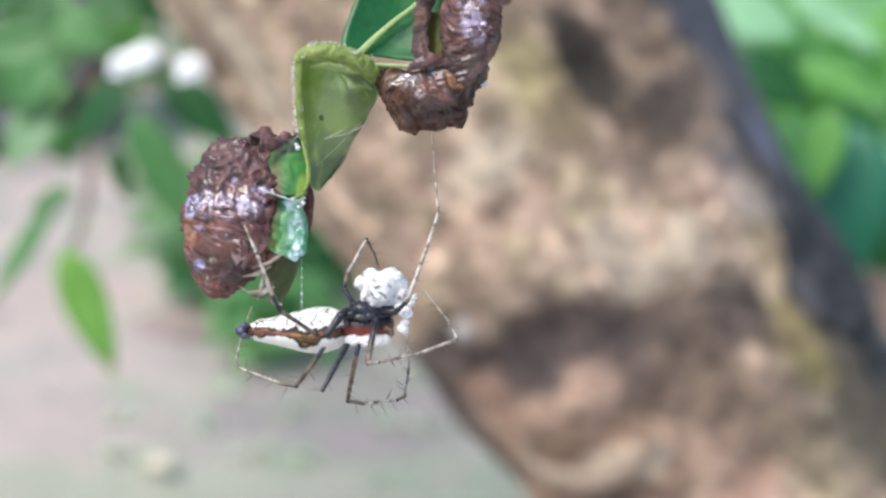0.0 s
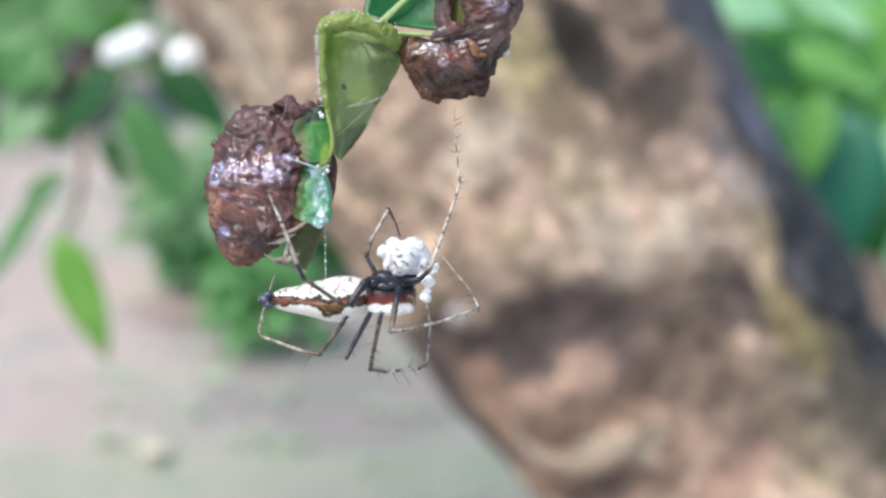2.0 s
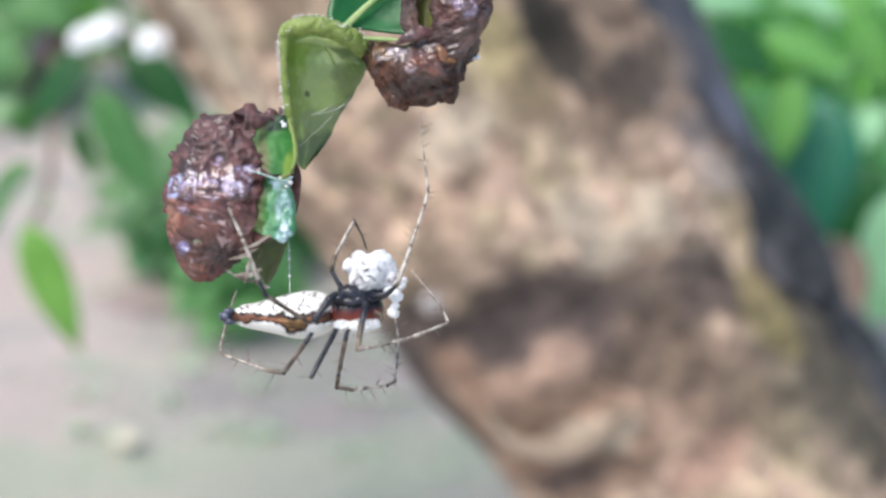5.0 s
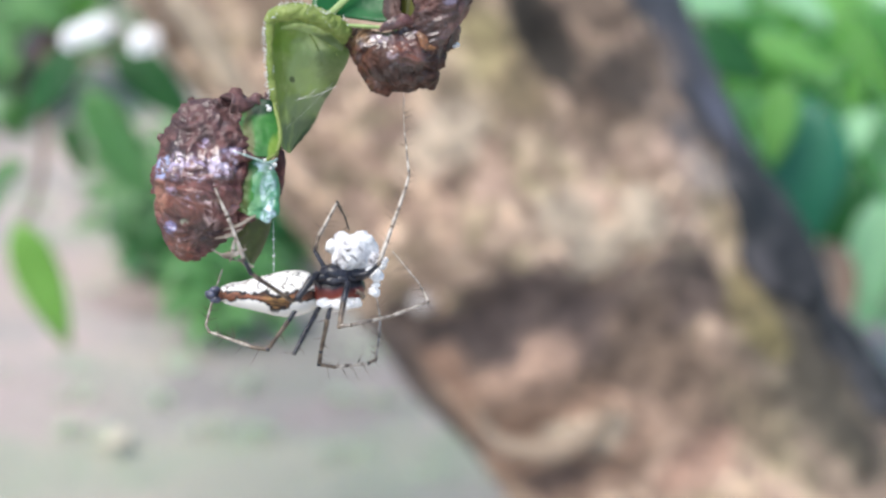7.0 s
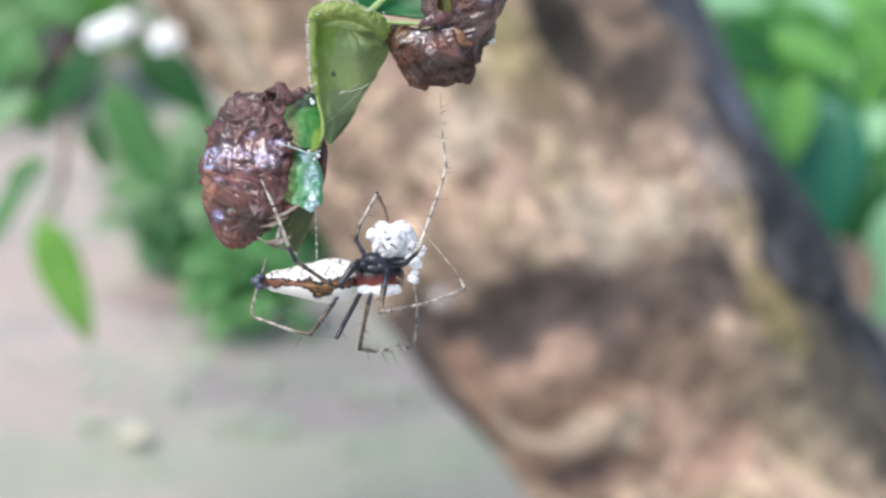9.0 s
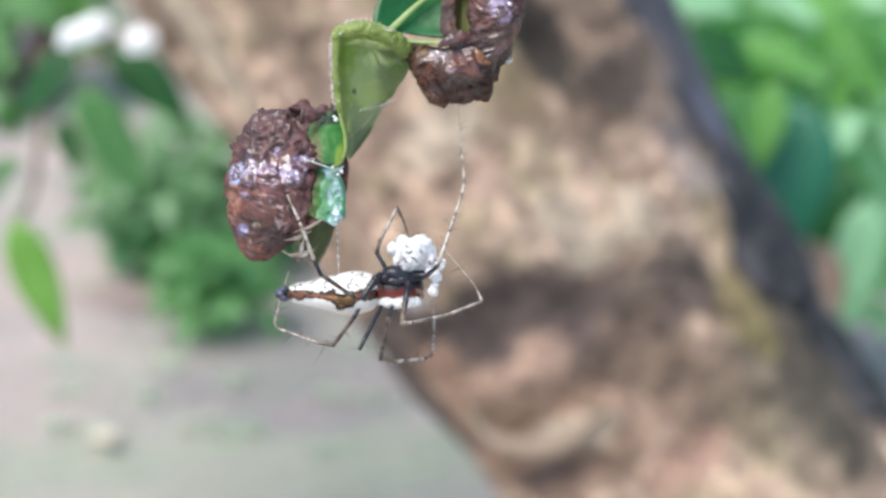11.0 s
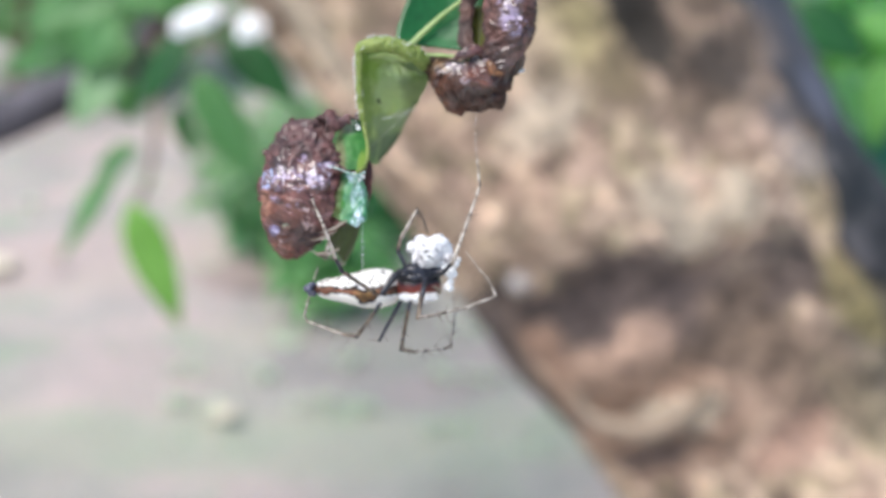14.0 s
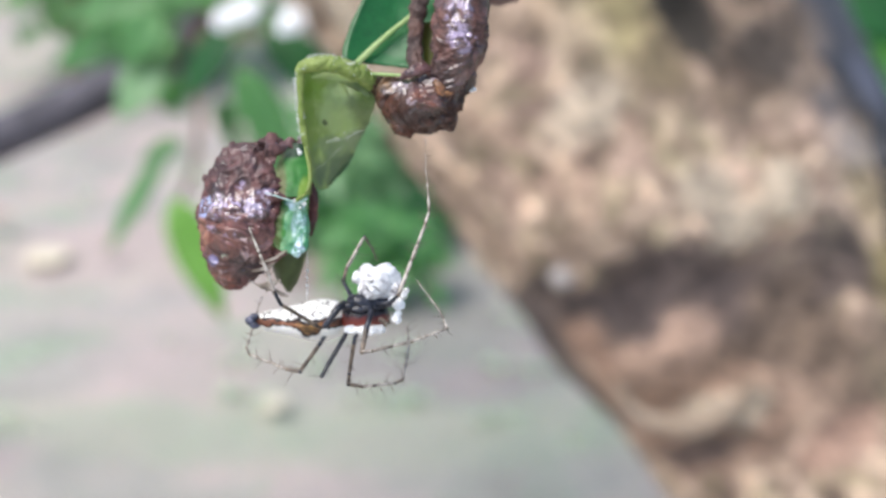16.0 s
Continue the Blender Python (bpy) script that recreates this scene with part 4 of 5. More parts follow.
def build_bushes(rng):
    low = root("low_bush", pose(*(-0.204, 1.445, 0.0)), "low dark green leafy bush on the soil", "shrub")
    inv = low.matrix_world.inverted()
    foliage("foliage", low, SHADE, inv @ Vector((-0.212, 1.523, 0.047)), (0.13, 0.12, 0.085), 560, 0.036, rng)
    foliage("foliage", low, HAZY, inv @ Vector((-0.240, 1.507, 0.122)), (0.10, 0.12, 0.06), 200, 0.036, rng)
    foliage("foliage", low, GREEN, inv @ Vector((-0.185, 1.314, 0.059)), (0.062, 0.05, 0.042), 140, 0.04, rng)
    stem(low, "stem", [(0, 0, -0.02, 0.006), (0.01, 0.02, 0.06, 0.005), (0.0, 0.05, 0.16, 0.003)], TWIG)


def build_right_shrub(rng):
    shrub = root("broad_leaved_shrub", pose(0.50, 0.95, 0.0), "bright green broad-leaved shrub behind the trunk", "shrub")
    inv = shrub.matrix_world.inverted()

    def w(p):
        return tuple(inv @ Vector(p))

    stem(shrub, "stem", [(0, 0, -0.02, 0.008), (-0.01, 0.02, 0.2, 0.007), (-0.02, 0.0, 0.4, 0.006), (-0.06, 0.02, 0.62, 0.004)], TWIG)
    for base, tip, width, mat in (
        ((0.249, 0.797, 0.392), (0.241, 0.761, 0.293), 0.062, TEAL), ((0.229, 0.780, 0.405), (0.220, 0.762, 0.355), 0.026, LIME), ((0.186, 0.870, 0.417), (0.241, 0.858, 0.386), 0.040, DEEP),
        ((0.175, 0.921, 0.441), (0.244, 0.914, 0.423), 0.045, BRIGHT), ((0.241, 0.944, 0.444), (0.307, 0.930, 0.408), 0.026, BRIGHT), ((0.238, 0.888, 0.409), (0.298, 0.878, 0.381), 0.024, LIME),
        ((0.204, 0.963, 0.469), (0.283, 0.950, 0.432), 0.026, BRIGHT), ((0.297, 0.914, 0.423), (0.343, 0.891, 0.358), 0.026, LIME), ((0.293, 0.813, 0.379), (0.279, 0.803, 0.349), 0.02, BRIGHT),
        ((0.307, 0.813, 0.320), (0.296, 0.784, 0.239), 0.035, BRIGHT), ((0.298, 0.860, 0.331), (0.291, 0.838, 0.271), 0.05, DEEP), ((0.286, 0.954, 0.415), (0.342, 0.957, 0.422), 0.026, LIME),
    ):
        single_leaf(shrub, w(base), w(tip), width, mat, (-0.2, -0.8, 0.6))
    # made-up dry leaf in place of reddish ground showing through the shrub
    single_leaf(shrub, w((0.266, 0.79, 0.300)), w((0.288, 0.782, 0.250)), 0.030, LITTER, (-0.2, -0.8, 0.6))
    foliage("foliage", shrub, BRIGHT, inv @ Vector((0.333, 1.143, 0.378)), (0.22, 0.12, 0.13), 900, 0.048, rng)
    foliage("foliage", shrub, LIME, inv @ Vector((0.292, 1.012, 0.399)), (0.13, 0.06, 0.07), 70, 0.042, rng)
    foliage("foliage", shrub, BRIGHT, inv @ Vector((0.483, 1.152, 0.256)), (0.15, 0.12, 0.18), 560, 0.048, rng)


def build_far_green(rng):
    back = root("far_shrubs", pose(0, 3.6, 0), "blurred mass of green shrubs in the distance", "shrub", kind="stuff")
    for x in range(-7, 8):
        foliage("foliage", back, HAZY if x % 2 else LIME, (x * 0.55, rng.uniform(-0.2, 0.5), 0.45), (0.5, 0.4, 0.55), 420, 0.12, rng)
    left = root("leafy_shrub", pose(-0.75, 1.9, 0), "light green leafy shrub standing on the soil", "shrub")
    inv = left.matrix_world.inverted()
    foliage("foliage", left, HAZY, inv @ Vector((-0.707, 2.244, 0.188)), (0.27, 0.2, 0.14), 330, 0.08, rng)
    foliage("foliage", left, HAZY, inv @ Vector((-0.341, 1.720, 0.063)), (0.09, 0.1, 0.09), 40, 0.06, rng)
    stem(left, "stem", [(0, 0, -0.02, 0.008), (0.05, 0.02, 0.15, 0.007), (0.08, 0.0, 0.3, 0.004)], TWIG)


def build_litter(rng):
    for k, (p, r) in enumerate(((((-0.252, 1.074, 0.0)), 0.010), (((-0.594, 1.425, 0.0)), 0.022), (((0.042, 1.425, 0.0)), 0.01))):
        bm = bmesh.new()
        blob(bm, (0, 0, 0), (r * 1.2, r, r * 0.28), relief=r * 0.2, freq=30 / r * 0.03, seed=k, level=3, unit=1.0)
        ob = part("pebble", bm, PEBBLE, None)
        ob.matrix_world = pose(p[0], p[1], 0.006)
        tagged(ob, "pale rounded pebble lying on the soil", "stone", "pebbles on the soil")
    for k in range(40):
        x, y = rng.uniform(-1.3, 0.5), rng.uniform(1.35, 3.2)
        bm = bmesh.new()
        ln = rng.uniform(0.03, 0.07)
        leaf_on(bm, (-ln / 2, 0, 0.012), (ln / 2, 0, 0.012), ln * 0.45, (0, 0.1, 1), 0.3, 0.15)
        ob = part("dry_leaf", bm, LITTER, None)
        ob.matrix_world = pose(x, y, 0.012, rng.uniform(-12, 12), rng.uniform(-12, 12), rng.uniform(0, 360))
        tagged(ob, "curled tan dry leaf lying on the soil", "leaf", "dry leaves on the soil")


def build_weeds(rng):
    """Tiny pale weeds and moss cushions scattered over the soil."""
    weeds = root("ground_weeds", pose(-0.2, 1.2, 0), "tiny pale mint-green weeds scattered on the bare soil", "weeds", kind="stuff")
    spots = [(-0.22, 1.24), (-0.30, 1.105), (-0.265, 1.09), (-0.165, 1.10), (-0.13, 1.09), (-0.31, 1.17), (-0.05, 1.05)]
    spots += [(rng.uniform(-0.75, 0.10), rng.uniform(0.98, 1.75)) for _ in range(26)]
    for x, y in spots:
        size = rng.uniform(0.008, 0.020)
        foliage("weed_clump", weeds, WEED, (x + 0.2, y - 1.2, 0.004), (size * 1.4, size, size * 0.35), 26, 0.010, rng, lean=(0, -0.2, 1.0))


# ---------------------------------------------------------------- the galled leaf
def curl_swell(v):
    """The glossy shelf across the left curl, parted by furrows, and the bulge below it (mm)."""
    side = math.exp(-(((v.x + 13.3) / 2.9) ** 4))
    rise = max(0.0, min(1.0, (3.9 - v.z) / 2.2))
    fall = max(0.0, min(1.0, (v.z + 1.8) / 3.0))
    h = 0.85 * side * rise * rise * (3 - 2 * rise) * fall
    band = math.exp(-(((v.z - 2.6) / 1.1) ** 4))
    for x, tilt in ((-14.95, 0.1), (-14.0, -0.1), (-12.45, -0.15), (-10.9, 0.2)):
        h -= 0.34 * band * math.exp(-(((v.x - x - tilt * (v.z - 2.6)) / 0.16) ** 2))
    return h - 0.25 * math.exp(-(((v.z - 1.55 - 0.1 * math.sin(v.x * 2.1)) / 0.18) ** 2)) * side


def build_leaf():
    leaf = root("curled_leaf", STAGE, "hanging green leaf, its ends curled into wet brown withered lumps", "leaf")
    # upper blade
    bm = bmesh.new()
    sheet(bm, [(-2.35, 3.00, 20.20), (-4.73, 3.00, 17.82), (-5.80, 2.60, 15.73), (-6.47, 2.20, 13.84), (-6.51, 1.80, 12.69)], [(0.59, 3.50, 20.32), (0.22, 3.50, 17.74), (0.07, 3.20, 15.10), (-0.15, 2.60, 13.18), (-0.87, 1.80, 11.90)], 16, 22, dish=0.5, relief=0.12, freq=0.7, seed=3)
    blade = part("blade", bm, BLADE, leaf, "dark green smooth blade")
    bm = bmesh.new()
    tube(bm, [(*(-5.49, 1.75, 12.40), 0.24), (*(-4.32, 2.20, 13.62), 0.20), (*(-3.06, 2.55, 14.77), 0.17), (*(-1.90, 2.75, 15.69), 0.15), (*(-0.51, 2.90, 17.07), 0.12)], 14, 24, relief=0.02, freq=3, flat=0.45)
    part("midrib", bm, RIB, blade, "pale green midrib")
    # folded lobe
    bm = bmesh.new()
    lobe_left = [(-8.58, -0.60, 12.34), (-8.90, -0.60, 10.94), (-8.93, -0.60, 9.88), (-8.86, -0.30, 8.15), (-8.70, 0.20, 6.07), (-8.49, 0.60, 4.39), (-8.15, 0.80, 3.75)]
    lobe_right = [(-4.59, 0.40, 12.28), (-4.14, 0.70, 11.11), (-4.15, 0.80, 9.87), (-4.76, 3.60, 8.90), (-5.94, 6.40, 7.46), (-7.13, 7.00, 5.41), (-8.14, 4.60, 3.92)]
    sheet(bm, lobe_left, lobe_right, 34, 44, dish=1.8, relief=0.20, freq=0.7, seed=5)
    lobe = part("folded_lobe", bm, LOBE, leaf, "pale green folded leaf tissue")
    bm = bmesh.new()
    tube(bm, [(*(-9.04, -0.90, 11.53), 0.32), (*(-8.64, -1.00, 12.01), 0.44), (*(-7.83, -1.10, 12.20), 0.50), (*(-6.79, -1.00, 12.18), 0.54), (*(-5.75, -0.80, 11.89), 0.54), (*(-4.90, -0.40, 11.46), 0.56), (*(-4.33, 0.20, 10.97), 0.52), (*(-4.00, 0.70, 10.68), 0.3)], 30, 150, relief=0.16, freq=1.5, seed=8, flat=0.8, form=leathery)
    part("rolled_rim", bm, LIP, lobe, "yellow-green rolled leaf edge")
    bm = bmesh.new()
    tube(bm, [(*(-8.90, -0.90, 11.81), 0.30), (*(-8.98, -0.80, 10.21), 0.22), (*(-8.90, -0.60, 8.48), 0.24), (*(-8.72, -0.30, 6.74), 0.22), (*(-8.57, 0.00, 4.99), 0.20), (*(-8.72, 0.10, 3.40), 0.16)], 16, 200, relief=0.16, freq=1.7, seed=9, form=leathery)
    part("leaf_edge", bm, LIP, lobe, "yellow-green notched leaf edge")
    for k, way in enumerate(([(0.22, 0.10), (0.45, 0.13), (0.68, 0.22), (0.88, 0.36)], [(0.45, 0.13), (0.56, 0.24), (0.66, 0.42)])):
        bm = bmesh.new()
        a, b = spline(lobe_left, 60), spline(lobe_right, 60)
        path = []
        for n, (u, v) in enumerate(way):
            p = a[int(v * 59)] * (1 - u) + b[int(v * 59)] * u
            path.append((p[0], p[1] + 1.8 * 4 * u * (1 - u) - 0.10, p[2], (0.055 if k == 0 else 0.04) * (1 - 0.2 * n)))
        tube(bm, path, 10, 30, relief=0.03, freq=2.5, seed=k)
        part("vein", bm, LIP, lobe, "pale raised vein")
    # shaded fold under the rolled rim
    bm = bmesh.new()
    tube(bm, [(*(-8.3, -0.30, 11.35), 0.06), (*(-7.4, 0.10, 11.48), 0.20), (*(-6.3, 0.45, 11.30), 0.26), (*(-5.3, 0.70, 10.75), 0.26), (*(-4.5, 0.80, 10.15), 0.14)], 16, 70, relief=0.16, freq=1.2, seed=5, flat=0.5)
    part("inner_fold", bm, LOBE, lobe, "shaded inner fold of the leaf")
    # short pale hairs along the rolled edge
    hair_rng = random.Random(21)
    top = spline([(-9.1, -1.0, 11.5), (-8.6, -1.1, 12.35), (-7.8, -1.2, 12.62), (-6.8, -1.1, 12.62), (-5.8, -0.9, 12.35), (-5.0, -0.5, 11.95), (-4.5, 0.0, 11.5)], 140)
    left = spline([(-9.2, -0.9, 11.6), (-9.22, -0.8, 10.2), (-9.14, -0.6, 8.5), (-8.94, -0.3, 6.8), (-8.76, 0.0, 5.0)], 130)
    bm = bmesh.new()
    for k, p in enumerate(top + left):
        out = Vector((hair_rng.gauss(0, 0.35), -0.4, 1.0)) if k < 140 else Vector((-1.0, -0.4, hair_rng.gauss(0.1, 0.4)))
        a = Vector(p) + Vector((hair_rng.gauss(0, 0.06), hair_rng.uniform(-0.2, 0.2), hair_rng.gauss(0, 0.08))) - out.normalized() * 0.1
        b = a + out.normalized() * hair_rng.uniform(0.16, 0.38)
        tube(bm, [(*a, 0.022), (*a.lerp(b, 0.6), 0.018), (*b, 0.006)], 5, 5)
    tagged(part("leaf_hair", bm, SILK, lobe, "short pale leaf hairs"), kind="stuff")
    # silk over the lobe
    for a, b, r in (((-7.49, 0.60, 6.96), (-4.92, 0.60, 7.81), 0.011), ((-7.40, 0.40, 7.05), (-6.12, 0.40, 7.65), 0.008), ((-8.26, 0.40, 5.02), (-5.14, 0.60, 8.06), 0.005)):
        mid = tuple((p + q) / 2 + d for p, q, d in zip(a, b, (0, 0, -0.12)))
        bm = bmesh.new()
        tube(bm, [(*a, r), (*mid, r * 1.1), (*b, r)], 6, 10)
        part("silk_strand", bm, SILK, lobe, "fine white silk strand")
    # wax grains on the rim
    rng = random.Random(12)
    bm = bmesh.new()
    for k in range(150):
        if k < 60:
            u = rng.random()
            p = Vector((-8.64, -1.40, 12.02)).lerp(Vector((-5.37, -1.30, 12.17)), u)
            p.z += 0.42 * math.sin(math.pi * u) + rng.uniform(-0.3, 0.05)
        elif k < 110:
            p = Vector((-4.65, -0.40, 11.74)) + Vector((rng.gauss(0, 0.25), rng.uniform(-0.3, 0.1), rng.gauss(0, 0.16)))
        else:
            p = Vector((-9.02, -1.05, 11.58)).lerp(Vector((-8.58, -0.25, 4.63)), rng.random())
        p += Vector((rng.uniform(-0.14, 0.14), 0, rng.uniform(-0.1, 0.1)))
        r = rng.uniform(0.01, 0.04)
        blob(bm, p, (r * rng.uniform(0.8, 2.0), r, r), relief=0.03, freq=6, seed=k, level=1)
    for p, r in (((-8.94, -1.50, 6.23), 0.15), ((-9.10, -1.30, 6.45), 0.09), ((-8.58, -2.00, 2.80), 0.13), ((-8.80, -2.50, 2.58), 0.09), ((-9.12, -2.70, 3.05), 0.08)):
        blob(bm, p, (r, r * 0.7, r), relief=0.05, freq=4, seed=3, level=2)
    tagged(part("wax_grain", bm, SILK, lobe, "white waxy grains"), kind="stuff")
    # left withered curl
    bm = bmesh.new()
    tube(bm, [(*(-11.02, 1.40, 7.38), 0.3), (*(-11.13, 1.20, 6.79), 0.9), (*(-11.52, 0.90, 5.98), 1.85), (*(-12.31, 0.40, 4.73), 2.85), (*(-12.61, 0.00, 3.40), 3.15), (*(-12.86, 0.00, 2.16), 3.2), (*(-13.21, 0.00, 0.92), 3.05), (*(-13.77, 0.20, -0.50), 2.3), (*(-14.23, 0.60, -1.82), 1.45), (*(-14.55, 1.00, -2.76), 0.6), (*(-14.66, 1.00, -3.12), 0.2)], 170, 230, relief=0.48, freq=0.62, seed=1, flat=0.72, form=leathery, swell=curl_swell)
    curl = part("withered_curl", bm, GALL, leaf, "wet red-brown crumpled leaf end")
    upper_flaps = [
        [(*(-13.70, 0.20, 6.35), 0.7), (*(-13.86, 0.30, 6.72), 0.32), (*(-14.05, 0.30, 7.08), 0.20)],
        [(*(-11.38, -0.20, 6.75), 0.8), (*(-11.19, 0.00, 7.20), 0.52), (*(-11.15, 0.10, 7.66), 0.30)],
        [(*(-10.01, -0.40, 6.59), 0.7), (*(-9.86, -0.20, 6.96), 0.4), (*(-9.75, 0.00, 7.26), 0.24)],
        [(*(-15.16, 0.00, 4.36), 0.7), (*(-15.76, 0.20, 4.58), 0.32), (*(-16.05, 0.20, 4.72), 0.18)],
        [(*(-15.65, 0.00, 1.27), 0.7), (*(-16.19, 0.20, 1.31), 0.3), (*(-16.49, 0.30, 1.17), 0.1)],
    ]
    lower_flaps = [
        [(*(-15.37, 0.00, -0.39), 0.6), (*(-15.83, 0.20, -0.53), 0.3), (*(-16.06, 0.30, -0.32), 0.08)],
        [(*(-8.72, 0.80, 4.25), 0.25), (*(-8.50, 1.00, 3.26), 0.30), (*(-8.62, 1.30, 1.83), 0.30), (*(-8.90, 1.60, 0.58), 0.2)],
        [(*(-9.37, 0.20, 6.78), 0.3), (*(-9.22, 0.10, 7.13), 0.22), (*(-9.36, 0.10, 7.41), 0.08)],
        [(*(-10.96, -1.20, -0.49), 0.2), (*(-10.22, -1.60, -0.38), 0.34), (*(-9.45, -1.60, -0.17), 0.2)],
    ]
    for k, path in enumerate(upper_flaps + lower_flaps):
        bm = bmesh.new()
        tube(bm, path, 30, 34, relief=0.14, freq=0.8, seed=17 + k, flat=0.5, form=leathery)
        part("withered_flap", bm, GALL, curl)
    # green margins beside the left curl
    bm = bmesh.new()
    sheet(bm, [(-10.05, 0.10, 7.05), (-10.85, -0.75, 5.76), (-11.10, -1.30, 4.48), (-11.05, -1.70, 3.29)], [(-8.85, -0.50, 6.84), (-8.37, -0.90, 5.43), (-8.27, -1.30, 4.15), (-8.75, -2.10, 3.25)], 30, 40, dish=-0.35, relief=0.10, freq=0.7, seed=4)
    part("green_margin", bm, MARGIN, leaf, "fresh green leaf margin")
    bm = bmesh.new()
    sheet(bm, [(-10.9, -1.30, 3.15), (-11.2, -1.75, 1.84), (-11.5, -1.85, 0.59), (-11.11, -1.80, 0.10)], [(-8.81, -1.80, 3.15), (-8.43, -1.70, 1.94), (-8.35, -1.80, 0.55), (-8.98, -2.10, -0.79)], 32, 40, dish=-0.40, relief=0.20, freq=0.7, seed=6)
    low = part("green_margin", bm, [MARGIN, WAXED], leaf, "fresh green leaf margin")
    for f in low.data.polygons:
        c = sum((low.data.vertices[k].co for k in f.vertices), Vector()) / len(f.vertices)
        f.material_index = int(c.x / MM > -9.9 - 0.45 * noise.noise(c * 1500) + 0.10 * (c.z / MM - 1.5))
    bm = bmesh.new()
    tube(bm, [(*(-8.97, -2.20, 2.38), 0.12), (*(-8.77, -2.10, 1.59), 0.28), (*(-8.67, -2.10, 0.73), 0.34), (*(-8.82, -2.30, -0.03), 0.40), (*(-9.17, -2.30, -0.72), 0.18)], 26, 70, relief=0.30, freq=1.3, seed=14, flat=0.5, form=lumpy)
    part("waxy_edge", bm, WAXED, low, "bluish-white waxy edge")
    bm = bmesh.new()
    tube(bm, [(*(-8.75, -0.70, 6.64), 0.08), (*(-8.44, -1.00, 5.57), 0.12), (*(-8.31, -1.20, 4.50), 0.14), (*(-8.55, -1.60, 3.58), 0.15), (*(-9.10, -2.30, 3.00), 0.14)], 14, 60, relief=0.18, freq=1.8, seed=15, form=lumpy)
    part("leaf_edge", bm, LIP, low, "yellow-green notched leaf edge")
    bm = bmesh.new()
    tube(bm, [(*(-8.48, -1.60, 3.16), 0.10), (*(-8.96, -2.30, 2.89), 0.07), (*(-9.48, -2.60, 3.06), 0.06), (*(-10.21, -2.75, 3.32), 0.05), (*(-11.03, -2.80, 3.60), 0.03)], 12, 60, relief=0.22, freq=1.6, seed=16, form=lumpy)
    part("waxy_edge", bm, WAX, low, "white waxy thread")
    bm = bmesh.new()
    sheet(bm, [(-11.73, 0.60, 0.75), (-11.51, 0.80, -1.04), (-11.28, 1.20, -2.30), (-10.58, 1.40, -3.20)], [(-8.88, 0.60, 0.39), (-9.15, 0.80, -1.04), (-9.63, 1.20, -2.30), (-10.22, 1.40, -3.35)], 14, 18, dish=-0.8, relief=0.12, freq=1.0, seed=7)
    part("hanging_flap", bm, OLIVE, leaf, "olive-green dying leaf flap")
    # brown tongues where the withering eats into the green
    for k, way in enumerate((((-11.2, -1.9, 6.6), (-10.4, -1.6, 6.5), (-9.75, -1.1, 6.7)), ((-11.3, -2.1, 4.3), (-10.7, -2.0, 4.05), (-10.2, -1.8, 4.0)), ((-11.2, -2.3, 3.2), (-10.4, -2.3, 3.3), (-9.6, -2.2, 3.2)), ((-11.9, -2.3, 1.6), (-11.3, -2.3, 1.7), (-10.9, -2.1, 1.6)), ((-11.9, -2.2, 0.2), (-11.3, -2.2, 0.1), (-10.7, -2.05, 0.3)))):
        bm = bmesh.new()
        tube(bm, [(*way[0], 0.55), (*way[1], 0.36), (*way[2], 0.06)], 30, 34, relief=0.30, freq=1.1, seed=70 + k, flat=0.4, form=leathery)
        part("withered_flap", bm, GALL, curl)
    # silk webbing under the left curl
    for k, (a, b, r) in enumerate((((-12.29, -1.70, -1.70), (-10.53, -1.90, -1.07), 0.14), ((-12.08, -1.20, -2.69), (-10.38, -1.40, -2.33), 0.22), ((-11.48, -1.00, -3.19), (-11.02, -1.80, -1.49), 0.12), ((-12.57, -1.20, -2.34), (-10.85, -1.00, -3.12), 0.10), ((-11.66, -2.20, -1.17), (-9.69, -2.50, -0.28), 0.13), ((-10.99, -1.00, -2.90), (-9.99, -0.60, -3.48), 0.16))):
        bm = bmesh.new()
        mid = (Vector(a) + Vector(b)) / 2 + Vector((0, 0.1, -0.12))
        tube(bm, [(*a, r * 0.3), (*mid, r), (*b, r * 0.3)], 16, 26, relief=0.22, freq=1.6, seed=40 + k, flat=0.45, form=lumpy)
        part("silk_webbing", bm, WEB, leaf, "dirty grey silk webbing")
    # right withered curl: a hanging arm and the lump that it turns into
    bm = bmesh.new()
    tube(bm, [(*(1.82, 1.20, 19.07), 1.17), (*(1.96, 0.90, 17.39), 1.67), (*(1.88, 0.60, 15.73), 1.80), (*(1.81, 0.40, 14.45), 1.80), (*(1.66, 0.30, 13.19), 1.67), (*(1.38, 0.35, 12.05), 1.40), (*(1.05, 0.45, 11.15), 1.25), (*(0.60, 0.60, 10.40), 1.0), (*(0.30, 0.70, 9.90), 0.4)], 120, 180, relief=0.38, freq=0.46, seed=4, form=leathery)
    arm = part("withered_curl", bm, GALL_PALE, leaf, "wet brown crumpled leaf roll")
    bm = bmesh.new()
    tube(bm, [(*(-4.43, 0.80, 11.35), 0.4), (*(-3.86, 0.70, 10.92), 0.75), (*(-3.00, 0.60, 10.29), 1.1), (*(-1.93, 0.60, 9.62), 1.7), (*(-0.78, 0.60, 9.55), 1.85), (*(0.20, 0.60, 9.85), 1.75), (*(1.05, 0.80, 10.25), 1.3), (*(1.65, 1.00, 10.65), 0.8), (*(2.0, 1.00, 10.75), 0.3)], 130, 190, relief=0.44, freq=0.42, seed=3, form=leathery)
